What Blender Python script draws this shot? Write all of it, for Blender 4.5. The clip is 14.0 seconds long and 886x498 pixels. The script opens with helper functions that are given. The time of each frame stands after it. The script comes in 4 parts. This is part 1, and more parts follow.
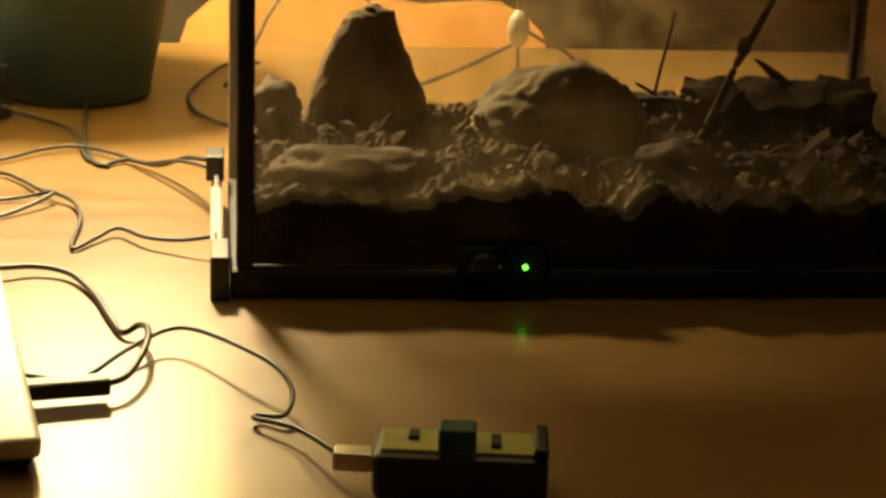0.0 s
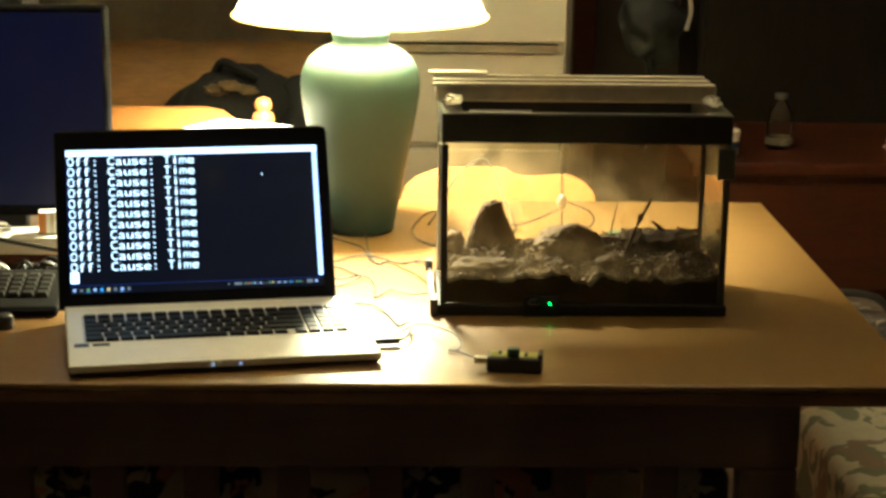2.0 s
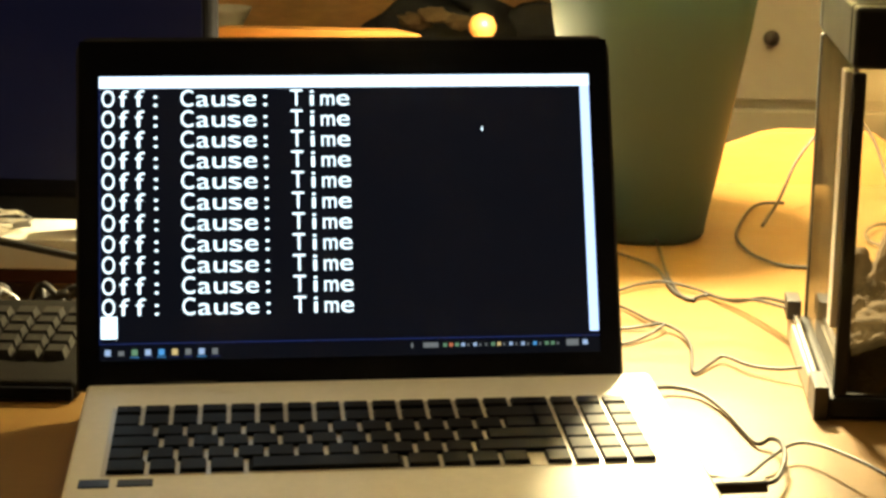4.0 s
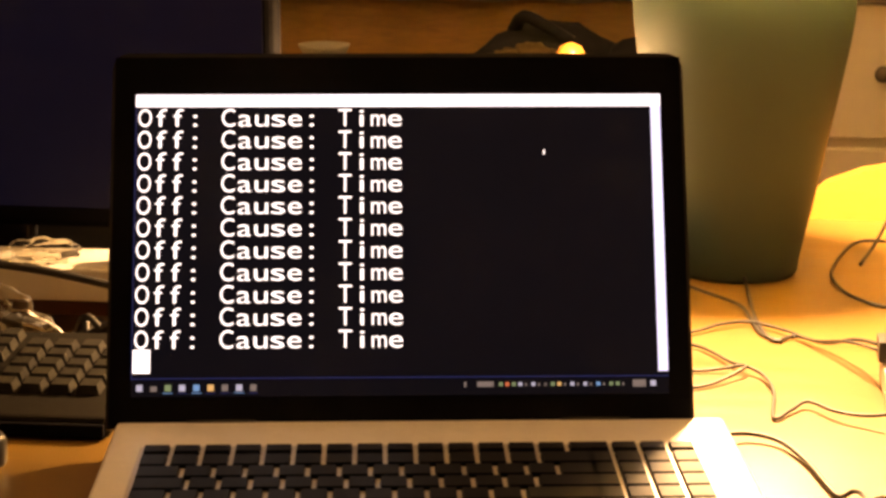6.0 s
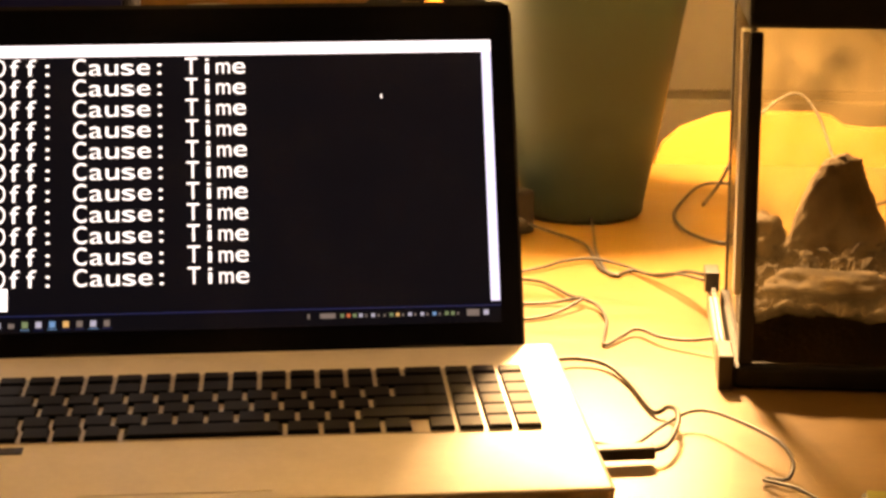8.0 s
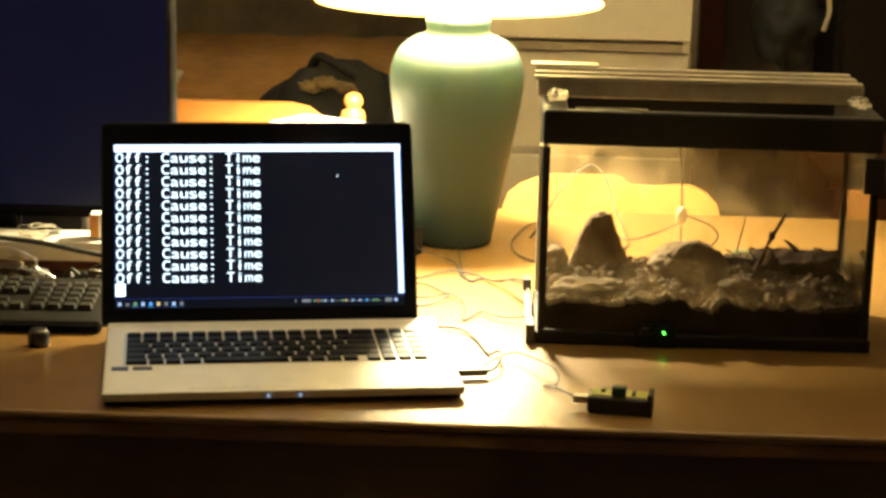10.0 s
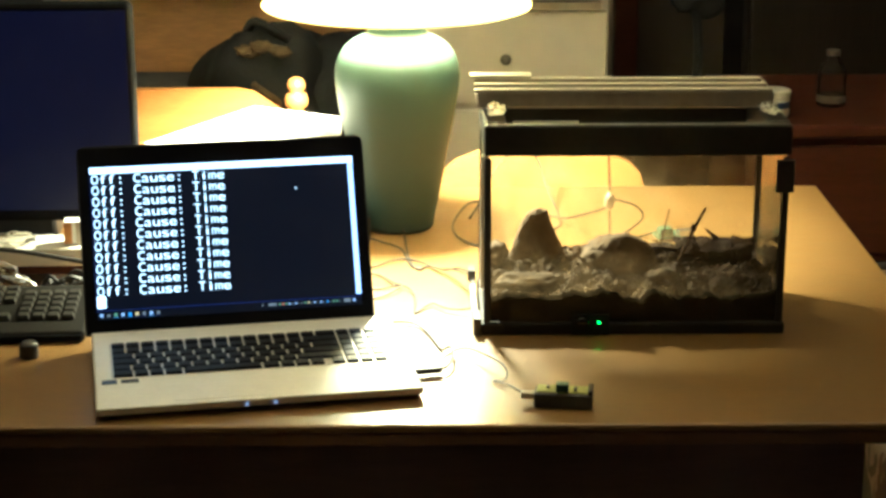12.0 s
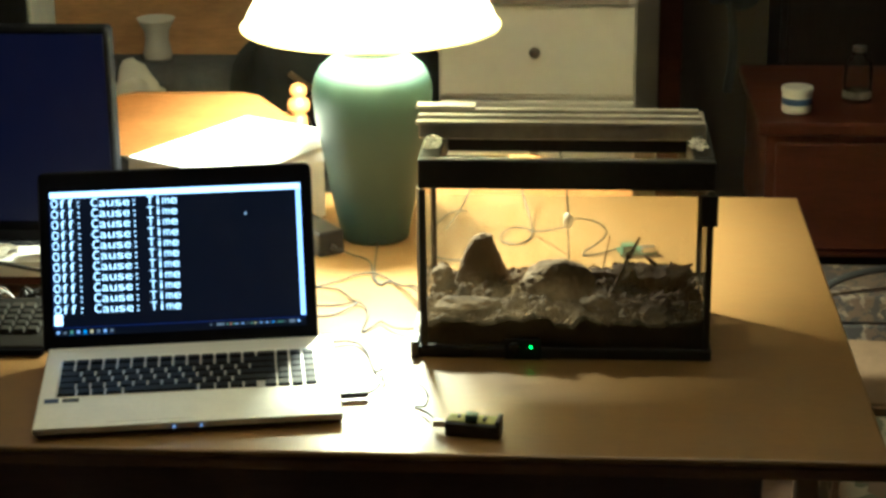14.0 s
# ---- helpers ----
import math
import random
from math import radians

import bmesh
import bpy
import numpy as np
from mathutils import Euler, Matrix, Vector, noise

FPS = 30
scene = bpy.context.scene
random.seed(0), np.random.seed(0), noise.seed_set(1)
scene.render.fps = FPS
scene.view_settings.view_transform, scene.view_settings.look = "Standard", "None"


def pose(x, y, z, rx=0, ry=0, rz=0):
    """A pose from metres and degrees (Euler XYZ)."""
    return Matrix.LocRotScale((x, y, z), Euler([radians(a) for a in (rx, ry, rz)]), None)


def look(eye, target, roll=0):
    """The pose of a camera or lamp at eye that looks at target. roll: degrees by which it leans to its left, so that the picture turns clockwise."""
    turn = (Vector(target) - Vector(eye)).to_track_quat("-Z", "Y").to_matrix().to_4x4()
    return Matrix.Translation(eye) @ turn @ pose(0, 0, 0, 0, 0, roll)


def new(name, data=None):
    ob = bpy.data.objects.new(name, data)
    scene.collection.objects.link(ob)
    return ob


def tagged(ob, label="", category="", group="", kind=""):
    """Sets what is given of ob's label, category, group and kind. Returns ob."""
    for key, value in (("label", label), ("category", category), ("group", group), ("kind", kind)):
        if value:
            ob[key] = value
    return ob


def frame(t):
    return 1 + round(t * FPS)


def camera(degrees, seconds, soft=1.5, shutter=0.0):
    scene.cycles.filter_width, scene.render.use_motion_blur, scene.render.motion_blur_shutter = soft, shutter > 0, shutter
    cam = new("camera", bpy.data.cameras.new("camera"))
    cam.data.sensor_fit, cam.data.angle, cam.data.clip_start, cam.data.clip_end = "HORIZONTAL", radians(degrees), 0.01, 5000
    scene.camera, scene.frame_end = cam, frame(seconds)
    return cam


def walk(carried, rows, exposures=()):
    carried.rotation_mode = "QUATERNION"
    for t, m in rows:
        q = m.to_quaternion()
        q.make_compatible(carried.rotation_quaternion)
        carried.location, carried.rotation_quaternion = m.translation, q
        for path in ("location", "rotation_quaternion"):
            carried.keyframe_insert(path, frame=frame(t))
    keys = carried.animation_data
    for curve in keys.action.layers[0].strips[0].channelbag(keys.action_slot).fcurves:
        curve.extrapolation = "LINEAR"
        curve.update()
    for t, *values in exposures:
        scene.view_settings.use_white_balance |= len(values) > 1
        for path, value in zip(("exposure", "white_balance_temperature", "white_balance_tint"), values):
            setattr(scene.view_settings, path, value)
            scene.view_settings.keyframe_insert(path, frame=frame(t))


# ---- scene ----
cam = camera(26, 14.0, soft=3.0)
PATH = [
    (0, (-0.0084, -0.9640, 1.0563), (0.1100, -0.0101, 0.7808), 2.08),
    (0.5, (-0.0324, -1.2927, 1.1498), (0.0667, -0.3381, 0.8689), 1.97),
    (1, (-0.0435, -1.7072, 1.2564), (0.0288, -0.7457, 0.9910), 1.00),
    (1.5, (-0.0675, -2.2229, 1.3771), (-0.0098, -1.2534, 1.1392), 0.38),
    (2, (-0.0818, -2.5644, 1.4629), (-0.0485, -1.5927, 1.2288), 0.85),
    (2.5, (-0.0756, -2.3632, 1.4185), (-0.0728, -1.3899, 1.1890), 0.52),
    (3, (-0.0927, -1.8265, 1.3010), (-0.1423, -0.8569, 1.0612), 0.85),
    (3.5, (-0.1779, -1.3719, 1.2317), (-0.2363, -0.4059, 0.9798), 0.79),
    (5.8, (-0.1037, -1.1748, 1.1270), (-0.2656, -0.2124, 0.9086), -0.49),
    (6, (-0.1329, -1.1754, 1.1552), (-0.2723, -0.2107, 0.9314), 0.18),
    (6.5, (-0.1136, -1.1735, 1.1406), (-0.2668, -0.2096, 0.9228), 0.13),
    (7, (-0.0994, -1.1745, 1.1474), (-0.2461, -0.2105, 0.9252), -0.14),
    (7.5, (-0.0856, -1.1773, 1.1465), (-0.2270, -0.2143, 0.9167), 0.11),
    (8, (-0.0769, -1.2437, 1.1531), (-0.1694, -0.2776, 0.9122), -0.13),
    (10.3, (-0.0359, -2.2633, 1.4018), (-0.0531, -1.2904, 1.1715), 2.08),
    (10.5, (-0.0318, -2.2115, 1.3954), (-0.0373, -1.2418, 1.1510), 2.39),
    (11, (-0.0547, -2.8344, 1.5630), (-0.0177, -1.8650, 1.3205), 0.22),
    (11.5, (-0.1037, -2.7252, 1.5870), (-0.0682, -1.7630, 1.3168), -0.00),
    (12, (-0.0866, -2.3985, 1.5931), (-0.0723, -1.4412, 1.3044), 0.02),
    (12.5, (-0.1131, -2.1485, 1.5932), (-0.0130, -1.2028, 1.2838), -0.12),
    (13, (0.0660, -1.9941, 1.5826), (0.0557, -1.0468, 1.2624), 1.47),
    (13.5, (0.2206, -2.4731, 1.7364), (0.1571, -1.5300, 1.4100), 0.89),
    (14, (0.2116, -2.4574, 1.7465), (0.1439, -1.5131, 1.4245), -0.61),
]
EXPOSURES = [(0, -0.62, 6900, 13), (0.5, -0.36, 6600, 12), (1.0, 0.14, 6050, 8), (1.5, 0.74, 5500, 6), (2.5, 0.86, 5350, 4), (3.5, 0.42, 5700, 3), (5.8, 0.36, 10900, 47),
             (8.0, 0.34, 10900, 43), (10.5, 1.02, 5450, 5), (11.5, 1.08, 5120, 3), (12.5, 0.78, 4880, 1), (14.0, 0.58, 4600, 1)]
walk(cam, [(t, look(eye, target, roll)) for t, eye, target, roll in PATH], EXPOSURES)

# ---- world and light ----
world = bpy.data.worlds.new("world")
scene.world = world
world.use_nodes = True
world.node_tree.nodes["Background"].inputs[0].default_value = (1.0, 0.62, 0.34, 1)
world.node_tree.nodes["Background"].inputs[1].default_value = 0.02

LAMP_X, LAMP_Y, TOP = -0.114, 0.530, 0.75
bulb_light = new("lamp_bulb_light", bpy.data.lights.new("lamp_bulb_light", "POINT"))
bulb_light.data.energy = 118.0
bulb_light.data.color = (1.0, 0.84, 0.48)
bulb_light.data.shadow_soft_size = 0.04
bulb_light.location = (LAMP_X, LAMP_Y, 1.246)


# ---- materials ----
def mat(name, color, rough=0.5, metal=0.0, vary=0.15, scale=40.0, bump=0.0, bump_scale=None, stretch=(1, 1, 1), color2=None,
        spec=0.5, emit=None, strength=0.0, coat=0.0, per_object=0.0):
    m = bpy.data.materials.new(name)
    m.use_nodes = True
    nt = m.node_tree
    b = nt.nodes["Principled BSDF"]
    b.inputs["Roughness"].default_value = rough
    b.inputs["Metallic"].default_value = metal
    b.inputs["Specular IOR Level"].default_value = spec
    b.inputs["Coat Weight"].default_value = coat
    b.inputs["Coat Roughness"].default_value = 0.22
    tc = nt.nodes.new("ShaderNodeTexCoord")
    mp = nt.nodes.new("ShaderNodeMapping")
    mp.inputs["Scale"].default_value = stretch
    nt.links.new(tc.outputs["Object"], mp.inputs["Vector"])
    n1 = nt.nodes.new("ShaderNodeTexNoise")
    n1.inputs["Scale"].default_value = scale
    n1.inputs["Detail"].default_value = 6.0
    n1.inputs["Roughness"].default_value = 0.65
    n2 = nt.nodes.new("ShaderNodeTexNoise")
    n2.inputs["Scale"].default_value = scale * 0.17
    n2.inputs["Detail"].default_value = 3.0
    for n in (n1, n2):
        nt.links.new(mp.outputs["Vector"], n.inputs["Vector"])
    mixf = nt.nodes.new("ShaderNodeMath")
    mixf.operation = "ADD"
    nt.links.new(n1.outputs["Fac"], mixf.inputs[0])
    nt.links.new(n2.outputs["Fac"], mixf.inputs[1])
    ramp = nt.nodes.new("ShaderNodeValToRGB")
    ramp.color_ramp.elements[0].position = 0.7 / 2
    ramp.color_ramp.elements[1].position = 1.3 / 2
    half = nt.nodes.new("ShaderNodeMath")
    half.operation = "MULTIPLY"
    half.inputs[1].default_value = 0.5
    nt.links.new(mixf.outputs[0], half.inputs[0])
    nt.links.new(half.outputs[0], ramp.inputs["Fac"])
    c2 = color2 or tuple(min(1.0, c * (1 + vary)) for c in color)
    ramp.color_ramp.elements[0].color = (*(c * (1 - vary) for c in color), 1)
    ramp.color_ramp.elements[1].color = (*c2, 1)
    out = ramp.outputs["Color"]
    if per_object:
        info = nt.nodes.new("ShaderNodeObjectInfo")
        rng = nt.nodes.new("ShaderNodeMapRange")
        rng.inputs["To Min"].default_value = 1 - per_object
        rng.inputs["To Max"].default_value = 1 + per_object
        nt.links.new(info.outputs["Random"], rng.inputs["Value"])
        hsv = nt.nodes.new("ShaderNodeHueSaturation")
        nt.links.new(rng.outputs["Result"], hsv.inputs["Value"])
        nt.links.new(out, hsv.inputs["Color"])
        out = hsv.outputs["Color"]
    nt.links.new(out, b.inputs["Base Color"])
    rr = nt.nodes.new("ShaderNodeMapRange")
    rr.inputs["To Min"].default_value = max(0.02, rough - 0.08)
    rr.inputs["To Max"].default_value = min(1.0, rough + 0.1)
    nt.links.new(n2.outputs["Fac"], rr.inputs["Value"])
    nt.links.new(rr.outputs["Result"], b.inputs["Roughness"])
    if bump:
        bp = nt.nodes.new("ShaderNodeBump")
        bp.inputs["Strength"].default_value = bump
        bp.inputs["Distance"].default_value = 0.002
        if bump_scale:
            n3 = nt.nodes.new("ShaderNodeTexNoise")
            n3.inputs["Scale"].default_value = bump_scale
            n3.inputs["Detail"].default_value = 4.0
            nt.links.new(mp.outputs["Vector"], n3.inputs["Vector"])
            nt.links.new(n3.outputs["Fac"], bp.inputs["Height"])
        else:
            nt.links.new(n1.outputs["Fac"], bp.inputs["Height"])
        nt.links.new(bp.outputs["Normal"], b.inputs["Normal"])
    if emit:
        b.inputs["Emission Color"].default_value = (*emit, 1)
        b.inputs["Emission Strength"].default_value = strength
    return m


def floral(name, ground, petals, leaves, scale):
    m = mat(name, ground, 0.9, vary=0.1, scale=300, bump=0.3)
    nt = m.node_tree
    b = nt.nodes["Principled BSDF"]
    base = b.inputs["Base Color"].links[0].from_socket
    tc = nt.nodes.new("ShaderNodeTexCoord")
    warp = nt.nodes.new("ShaderNodeTexNoise")
    warp.inputs["Scale"].default_value = scale * 1.6
    nt.links.new(tc.outputs["Object"], warp.inputs["Vector"])
    add = nt.nodes.new("ShaderNodeVectorMath")
    add.operation = "MULTIPLY_ADD"
    add.inputs[1].default_value = (1.2 / scale,) * 3
    nt.links.new(warp.outputs["Color"], add.inputs[0])
    nt.links.new(tc.outputs["Object"], add.inputs[2])
    for colour, s, lo, hi in ((leaves, scale, 0.50, 0.54), (petals, scale * 0.7, 0.57, 0.60)):
        n = nt.nodes.new("ShaderNodeTexNoise")
        n.inputs["Scale"].default_value = s
        n.inputs["Detail"].default_value = 1.5
        n.inputs["Distortion"].default_value = 1.2
        nt.links.new(add.outputs[0], n.inputs["Vector"])
        r = nt.nodes.new("ShaderNodeValToRGB")
        r.color_ramp.elements[0].position, r.color_ramp.elements[1].position = lo, hi
        nt.links.new(n.outputs["Fac"], r.inputs["Fac"])
        mx = nt.nodes.new("ShaderNodeMixRGB")
        nt.links.new(r.outputs["Color"], mx.inputs[0])
        nt.links.new(base, mx.inputs[1])
        mx.inputs[2].default_value = (*colour, 1)
        base = mx.outputs[0]
    nt.links.new(base, b.inputs["Base Color"])
    return m


def glow(name, color, strength):
    m = bpy.data.materials.new(name)
    m.use_nodes = True
    b = m.node_tree.nodes["Principled BSDF"]
    b.inputs["Base Color"].default_value = (0.012, 0.012, 0.014, 1)
    b.inputs["Roughness"].default_value = 0.42
    b.inputs["Emission Color"].default_value = (*color, 1)
    b.inputs["Emission Strength"].default_value = strength
    return m


def glass(name, tint=(1, 1, 1), rough=0.02, dust=0.16):
    m = bpy.data.materials.new(name)
    m.use_nodes = True
    nt = m.node_tree
    nt.nodes.remove(nt.nodes["Principled BSDF"])
    g = nt.nodes.new("ShaderNodeBsdfGlossy")
    g.inputs["Roughness"].default_value = rough
    tr = nt.nodes.new("ShaderNodeBsdfTransparent")
    tr.inputs["Color"].default_value = (*tint, 1)
    fr = nt.nodes.new("ShaderNodeFresnel")
    fr.inputs["IOR"].default_value = 1.25
    dirt = nt.nodes.new("ShaderNodeBsdfDiffuse")
    dirt.inputs["Color"].default_value = (0.38, 0.29, 0.17, 1)
    tc = nt.nodes.new("ShaderNodeTexCoord")
    n = nt.nodes.new("ShaderNodeTexNoise")
    n.inputs["Scale"].default_value = 34
    n.inputs["Detail"].default_value = 8
    nt.links.new(tc.outputs["Object"], n.inputs["Vector"])
    r = nt.nodes.new("ShaderNodeMapRange")
    r.inputs["From Min"].default_value, r.inputs["From Max"].default_value = 0.25, 0.85
    r.inputs["To Min"].default_value, r.inputs["To Max"].default_value = 0.0, dust
    nt.links.new(n.outputs["Fac"], r.inputs["Value"])
    mx = nt.nodes.new("ShaderNodeMixShader")
    nt.links.new(fr.outputs[0], mx.inputs[0])
    nt.links.new(tr.outputs[0], mx.inputs[1])
    nt.links.new(g.outputs[0], mx.inputs[2])
    mx2 = nt.nodes.new("ShaderNodeMixShader")
    nt.links.new(r.outputs["Result"], mx2.inputs[0])
    nt.links.new(mx.outputs[0], mx2.inputs[1])
    film = nt.nodes.new("ShaderNodeBsdfTranslucent")
    film.inputs["Color"].default_value = (0.6, 0.43, 0.22, 1)
    both = nt.nodes.new("ShaderNodeAddShader")
    nt.links.new(dirt.outputs[0], both.inputs[0])
    nt.links.new(film.outputs[0], both.inputs[1])
    nt.links.new(both.outputs[0], mx2.inputs[2])
    nt.links.new(mx2.outputs[0], nt.nodes["Material Output"].inputs["Surface"])
    return m


M_TABLE = mat("table_wood", (0.226, 0.124, 0.034), 0.35, vary=0.11, scale=22, stretch=(2.2, 9, 9), bump=0.012, coat=0.6)
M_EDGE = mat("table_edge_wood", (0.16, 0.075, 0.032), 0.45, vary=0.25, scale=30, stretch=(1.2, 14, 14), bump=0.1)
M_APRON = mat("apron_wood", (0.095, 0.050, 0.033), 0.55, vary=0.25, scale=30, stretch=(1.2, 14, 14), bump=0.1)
M_PINE = mat("pine", (0.60, 0.265, 0.070), 0.36, vary=0.14, scale=22, stretch=(2, 12, 12), bump=0.06, coat=0.3)
M_RED = mat("cherry_wood", (0.062, 0.0145, 0.005), 0.5, vary=0.25, scale=14, stretch=(2, 10, 10), coat=0.05, spec=0.25)
M_PANEL = mat("panel_wood", (0.62, 0.34, 0.14), 0.45, vary=0.2, scale=12, stretch=(2, 9, 9))
M_BLACK = mat("black_plastic", (0.022, 0.020, 0.019), 0.4, vary=0.2, scale=120, bump=0.05)
M_BLACKG = mat("black_gloss", (0.012, 0.012, 0.013), 0.25, vary=0.15, scale=60)
M_BEZEL = mat("bezel_plastic", (0.005, 0.005, 0.007), 0.75, vary=0.15, scale=120, spec=0.04)
M_TANKB = mat("tank_plastic", (0.014, 0.0115, 0.008), 0.6, spec=0.3, vary=0.3, scale=60, bump=0.06)
M_HOOD = mat("hood_grey", (0.36, 0.31, 0.24), 0.5, vary=0.2, scale=50, bump=0.06)
M_HOODL = mat("hood_strip", (0.45, 0.40, 0.33), 0.42, vary=0.2, scale=50)
M_SILVER = mat("laptop_silver", (0.88, 0.86, 0.80), 0.42, metal=0.05, vary=0.05, scale=200)
M_KEY = mat("laptop_key", (0.009, 0.0085, 0.008), 0.46, vary=0.2, spec=0.13, scale=200, per_object=0.2)
M_CERAM = mat("green_ceramic", (0.038, 0.068, 0.056), 0.5, vary=0.05, scale=9, coat=0.05, spec=0.35)
M_WHITE = mat("white_paint", (0.72, 0.68, 0.60), 0.5, vary=0.05, scale=20)
M_PAPER = mat("white_card", (0.82, 0.81, 0.78), 0.7, vary=0.04, scale=30)
M_WHITEP = mat("white_plastic", (0.72, 0.69, 0.62), 0.4, vary=0.06, scale=60)
M_WALL = mat("wall_paint", (0.62, 0.54, 0.42), 0.9, vary=0.08, scale=8, bump=0.1)
# Near-black copy of the wall paint: the dark side's shade is in the colour.
M_WALLSHADE = mat("shaded_wall_paint", (0.045, 0.030, 0.021), 0.9, vary=0.12, scale=8, bump=0.1)
# Pale colour for the unseen west wall, so it bounces fill from the left.
M_BOUNCEW = mat("bounce_wall_paint", (0.80, 0.76, 0.68), 0.9, vary=0.05, scale=8)
M_CEIL = mat("ceiling_paint", (0.50, 0.45, 0.37), 0.9, vary=0.05, scale=8)
M_FLOOR = mat("floor_wood", (0.10, 0.058, 0.032), 0.6, vary=0.3, scale=10, stretch=(1, 8, 1))
M_CURT = mat("curtain_cloth", (0.56, 0.47, 0.35), 0.9, vary=0.15, scale=60, bump=0.3)
M_GREY = mat("grey_cloth", (0.10, 0.098, 0.10), 0.95, vary=0.2, scale=180, bump=0.5)
M_BAG = mat("black_cloth", (0.012, 0.012, 0.014), 0.8, vary=0.3, scale=150, bump=0.5)
M_SOIL = mat("dry_soil", (0.042, 0.026, 0.012), 1.0, vary=0.65, scale=150, bump=1.0, color2=(0.165, 0.106, 0.048))
# Near-black soil colour holding the shade of the tank's unlit front.
M_EARTHSHADE = mat("shaded_soil", (0.006, 0.0045, 0.003), 1.0, vary=0.5, scale=160, bump=0.8)
M_ROCK = mat("grey_rock", (0.148, 0.100, 0.050), 0.95, vary=0.4, scale=70, bump=0.9)
M_BARK = mat("dark_bark", (0.075, 0.042, 0.022), 0.9, vary=0.5, scale=90, stretch=(1, 5, 5), bump=1.0)
M_LEAF = mat("dry_leaf", (0.11, 0.066, 0.034), 0.8, vary=0.4, scale=90, bump=0.4)
M_WIRE = mat("dark_cable", (0.03, 0.027, 0.024), 0.45, vary=0.2, scale=100)
# Right pane: grime plus a dark tint that deepens the tank's cast shadow.
M_SIDEGLASS = glass("grimy_shadow_glass", (0.50, 0.49, 0.45), 0.05, 0.22)
# Front tint also dims the light reaching the table ahead.
M_GLASS = glass("tank_glass", (0.84, 0.83, 0.80), 0.02, 0.05)
M_DUSTY = glass("dusty_tank_glass", (0.97, 0.965, 0.94), 0.05, 0.11)
M_PCB = mat("green_board", (0.05, 0.105, 0.062), 0.4, vary=0.2, scale=120)
M_LIME = mat("lime_board", (0.44, 0.46, 0.12), 0.5, vary=0.2, scale=100)
M_TEAL = mat("teal_block", (0.02, 0.075, 0.06), 0.45, vary=0.2, scale=100)
M_METAL = mat("bright_metal", (0.6, 0.58, 0.54), 0.3, metal=1.0, vary=0.1, scale=80)
M_FILM = glass("crumpled_film", (0.86, 0.84, 0.78), 0.42, 0.02)
M_DARKMETAL = mat("dull_metal", (0.16, 0.14, 0.12), 0.5, metal=0.7, vary=0.2, scale=80)
M_CLEAR = glass("clear_plastic", (0.93, 0.93, 0.92), 0.12, 0.015)
M_CREAM = floral("cream_floral_cloth", (0.62, 0.57, 0.42), (0.30, 0.22, 0.16), (0.22, 0.24, 0.17), 10)
M_GREEN = floral("green_cushion_cloth", (0.22, 0.30, 0.23), (0.34, 0.38, 0.30), (0.06, 0.09, 0.07), 9)
M_NAVY = floral("navy_floral_cloth", (0.02, 0.018, 0.026), (0.40, 0.15, 0.10), (0.36, 0.28, 0.20), 14)
M_BLUE = mat("blue_label", (0.03, 0.06, 0.16), 0.5, vary=0.1, scale=60)
M_SCREEN = glow("screen_black", (0.07, 0.10, 0.20), 0.025)
M_TEXT = glow("screen_text", (0.68, 0.88, 1.0), 1.9)
M_SCROLL = glow("screen_scroll", (0.42, 0.62, 1.0), 1.5)
M_BAR = glow("screen_bar", (0.62, 0.80, 1.0), 1.7)
M_BLUEL = glow("screen_blue_line", (0.06, 0.16, 0.9), 0.12)
M_ICON = glow("screen_icon", (0.45, 0.65, 1.0), 0.6)
M_ICOR = glow("screen_icon_red", (1.0, 0.30, 0.15), 0.45)
M_ICOB = glow("screen_icon_blue", (0.10, 0.45, 1.0), 0.6)
M_ICOY = glow("screen_icon_yellow", (1.0, 0.78, 0.35), 0.5)
M_ICOG = glow("screen_icon_grey", (0.55, 0.62, 0.66), 0.22)
M_ICOGR = glow("screen_icon_green", (0.35, 0.75, 0.45), 0.3)
# The switched-off monitor's panel gets a faint blue emission for its navy tone.
M_MONITORGLOW = glow("monitor_panel_glow", (0.05, 0.08, 0.34), 0.021)
for m in (M_MONITORGLOW, M_SCREEN):
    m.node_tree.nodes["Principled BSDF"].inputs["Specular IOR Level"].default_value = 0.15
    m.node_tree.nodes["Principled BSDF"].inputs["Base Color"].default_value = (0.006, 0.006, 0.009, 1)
M_LED = glow("green_led", (0.08, 1.0, 0.05), 9.0)

# the shade: thin cloth that passes and scatters the bulb's light
M_SHADE = bpy.data.materials.new("shade_cloth")
M_SHADE.use_nodes = True
nt = M_SHADE.node_tree
b = nt.nodes["Principled BSDF"]
nt.nodes.remove(b)
dif = nt.nodes.new("ShaderNodeBsdfDiffuse")
dif.inputs["Color"].default_value = (0.90, 0.84, 0.68, 1)
tra = nt.nodes.new("ShaderNodeBsdfTranslucent")
tra.inputs["Color"].default_value = (0.94, 0.86, 0.60, 1)
mx = nt.nodes.new("ShaderNodeMixShader")
mx.inputs[0].default_value = 0.72
nt.links.new(dif.outputs[0], mx.inputs[1])
nt.links.new(tra.outputs[0], mx.inputs[2])
nt.links.new(mx.outputs[0], nt.nodes["Material Output"].inputs["Surface"])


# ---- building helpers ----
def finish(name, bm, material, smooth=False):
    me = bpy.data.meshes.new(name)
    bm.normal_update()
    if smooth:
        for fc in bm.faces:
            fc.smooth = True
    bm.to_mesh(me)
    bm.free()
    me.materials.append(material)
    return me


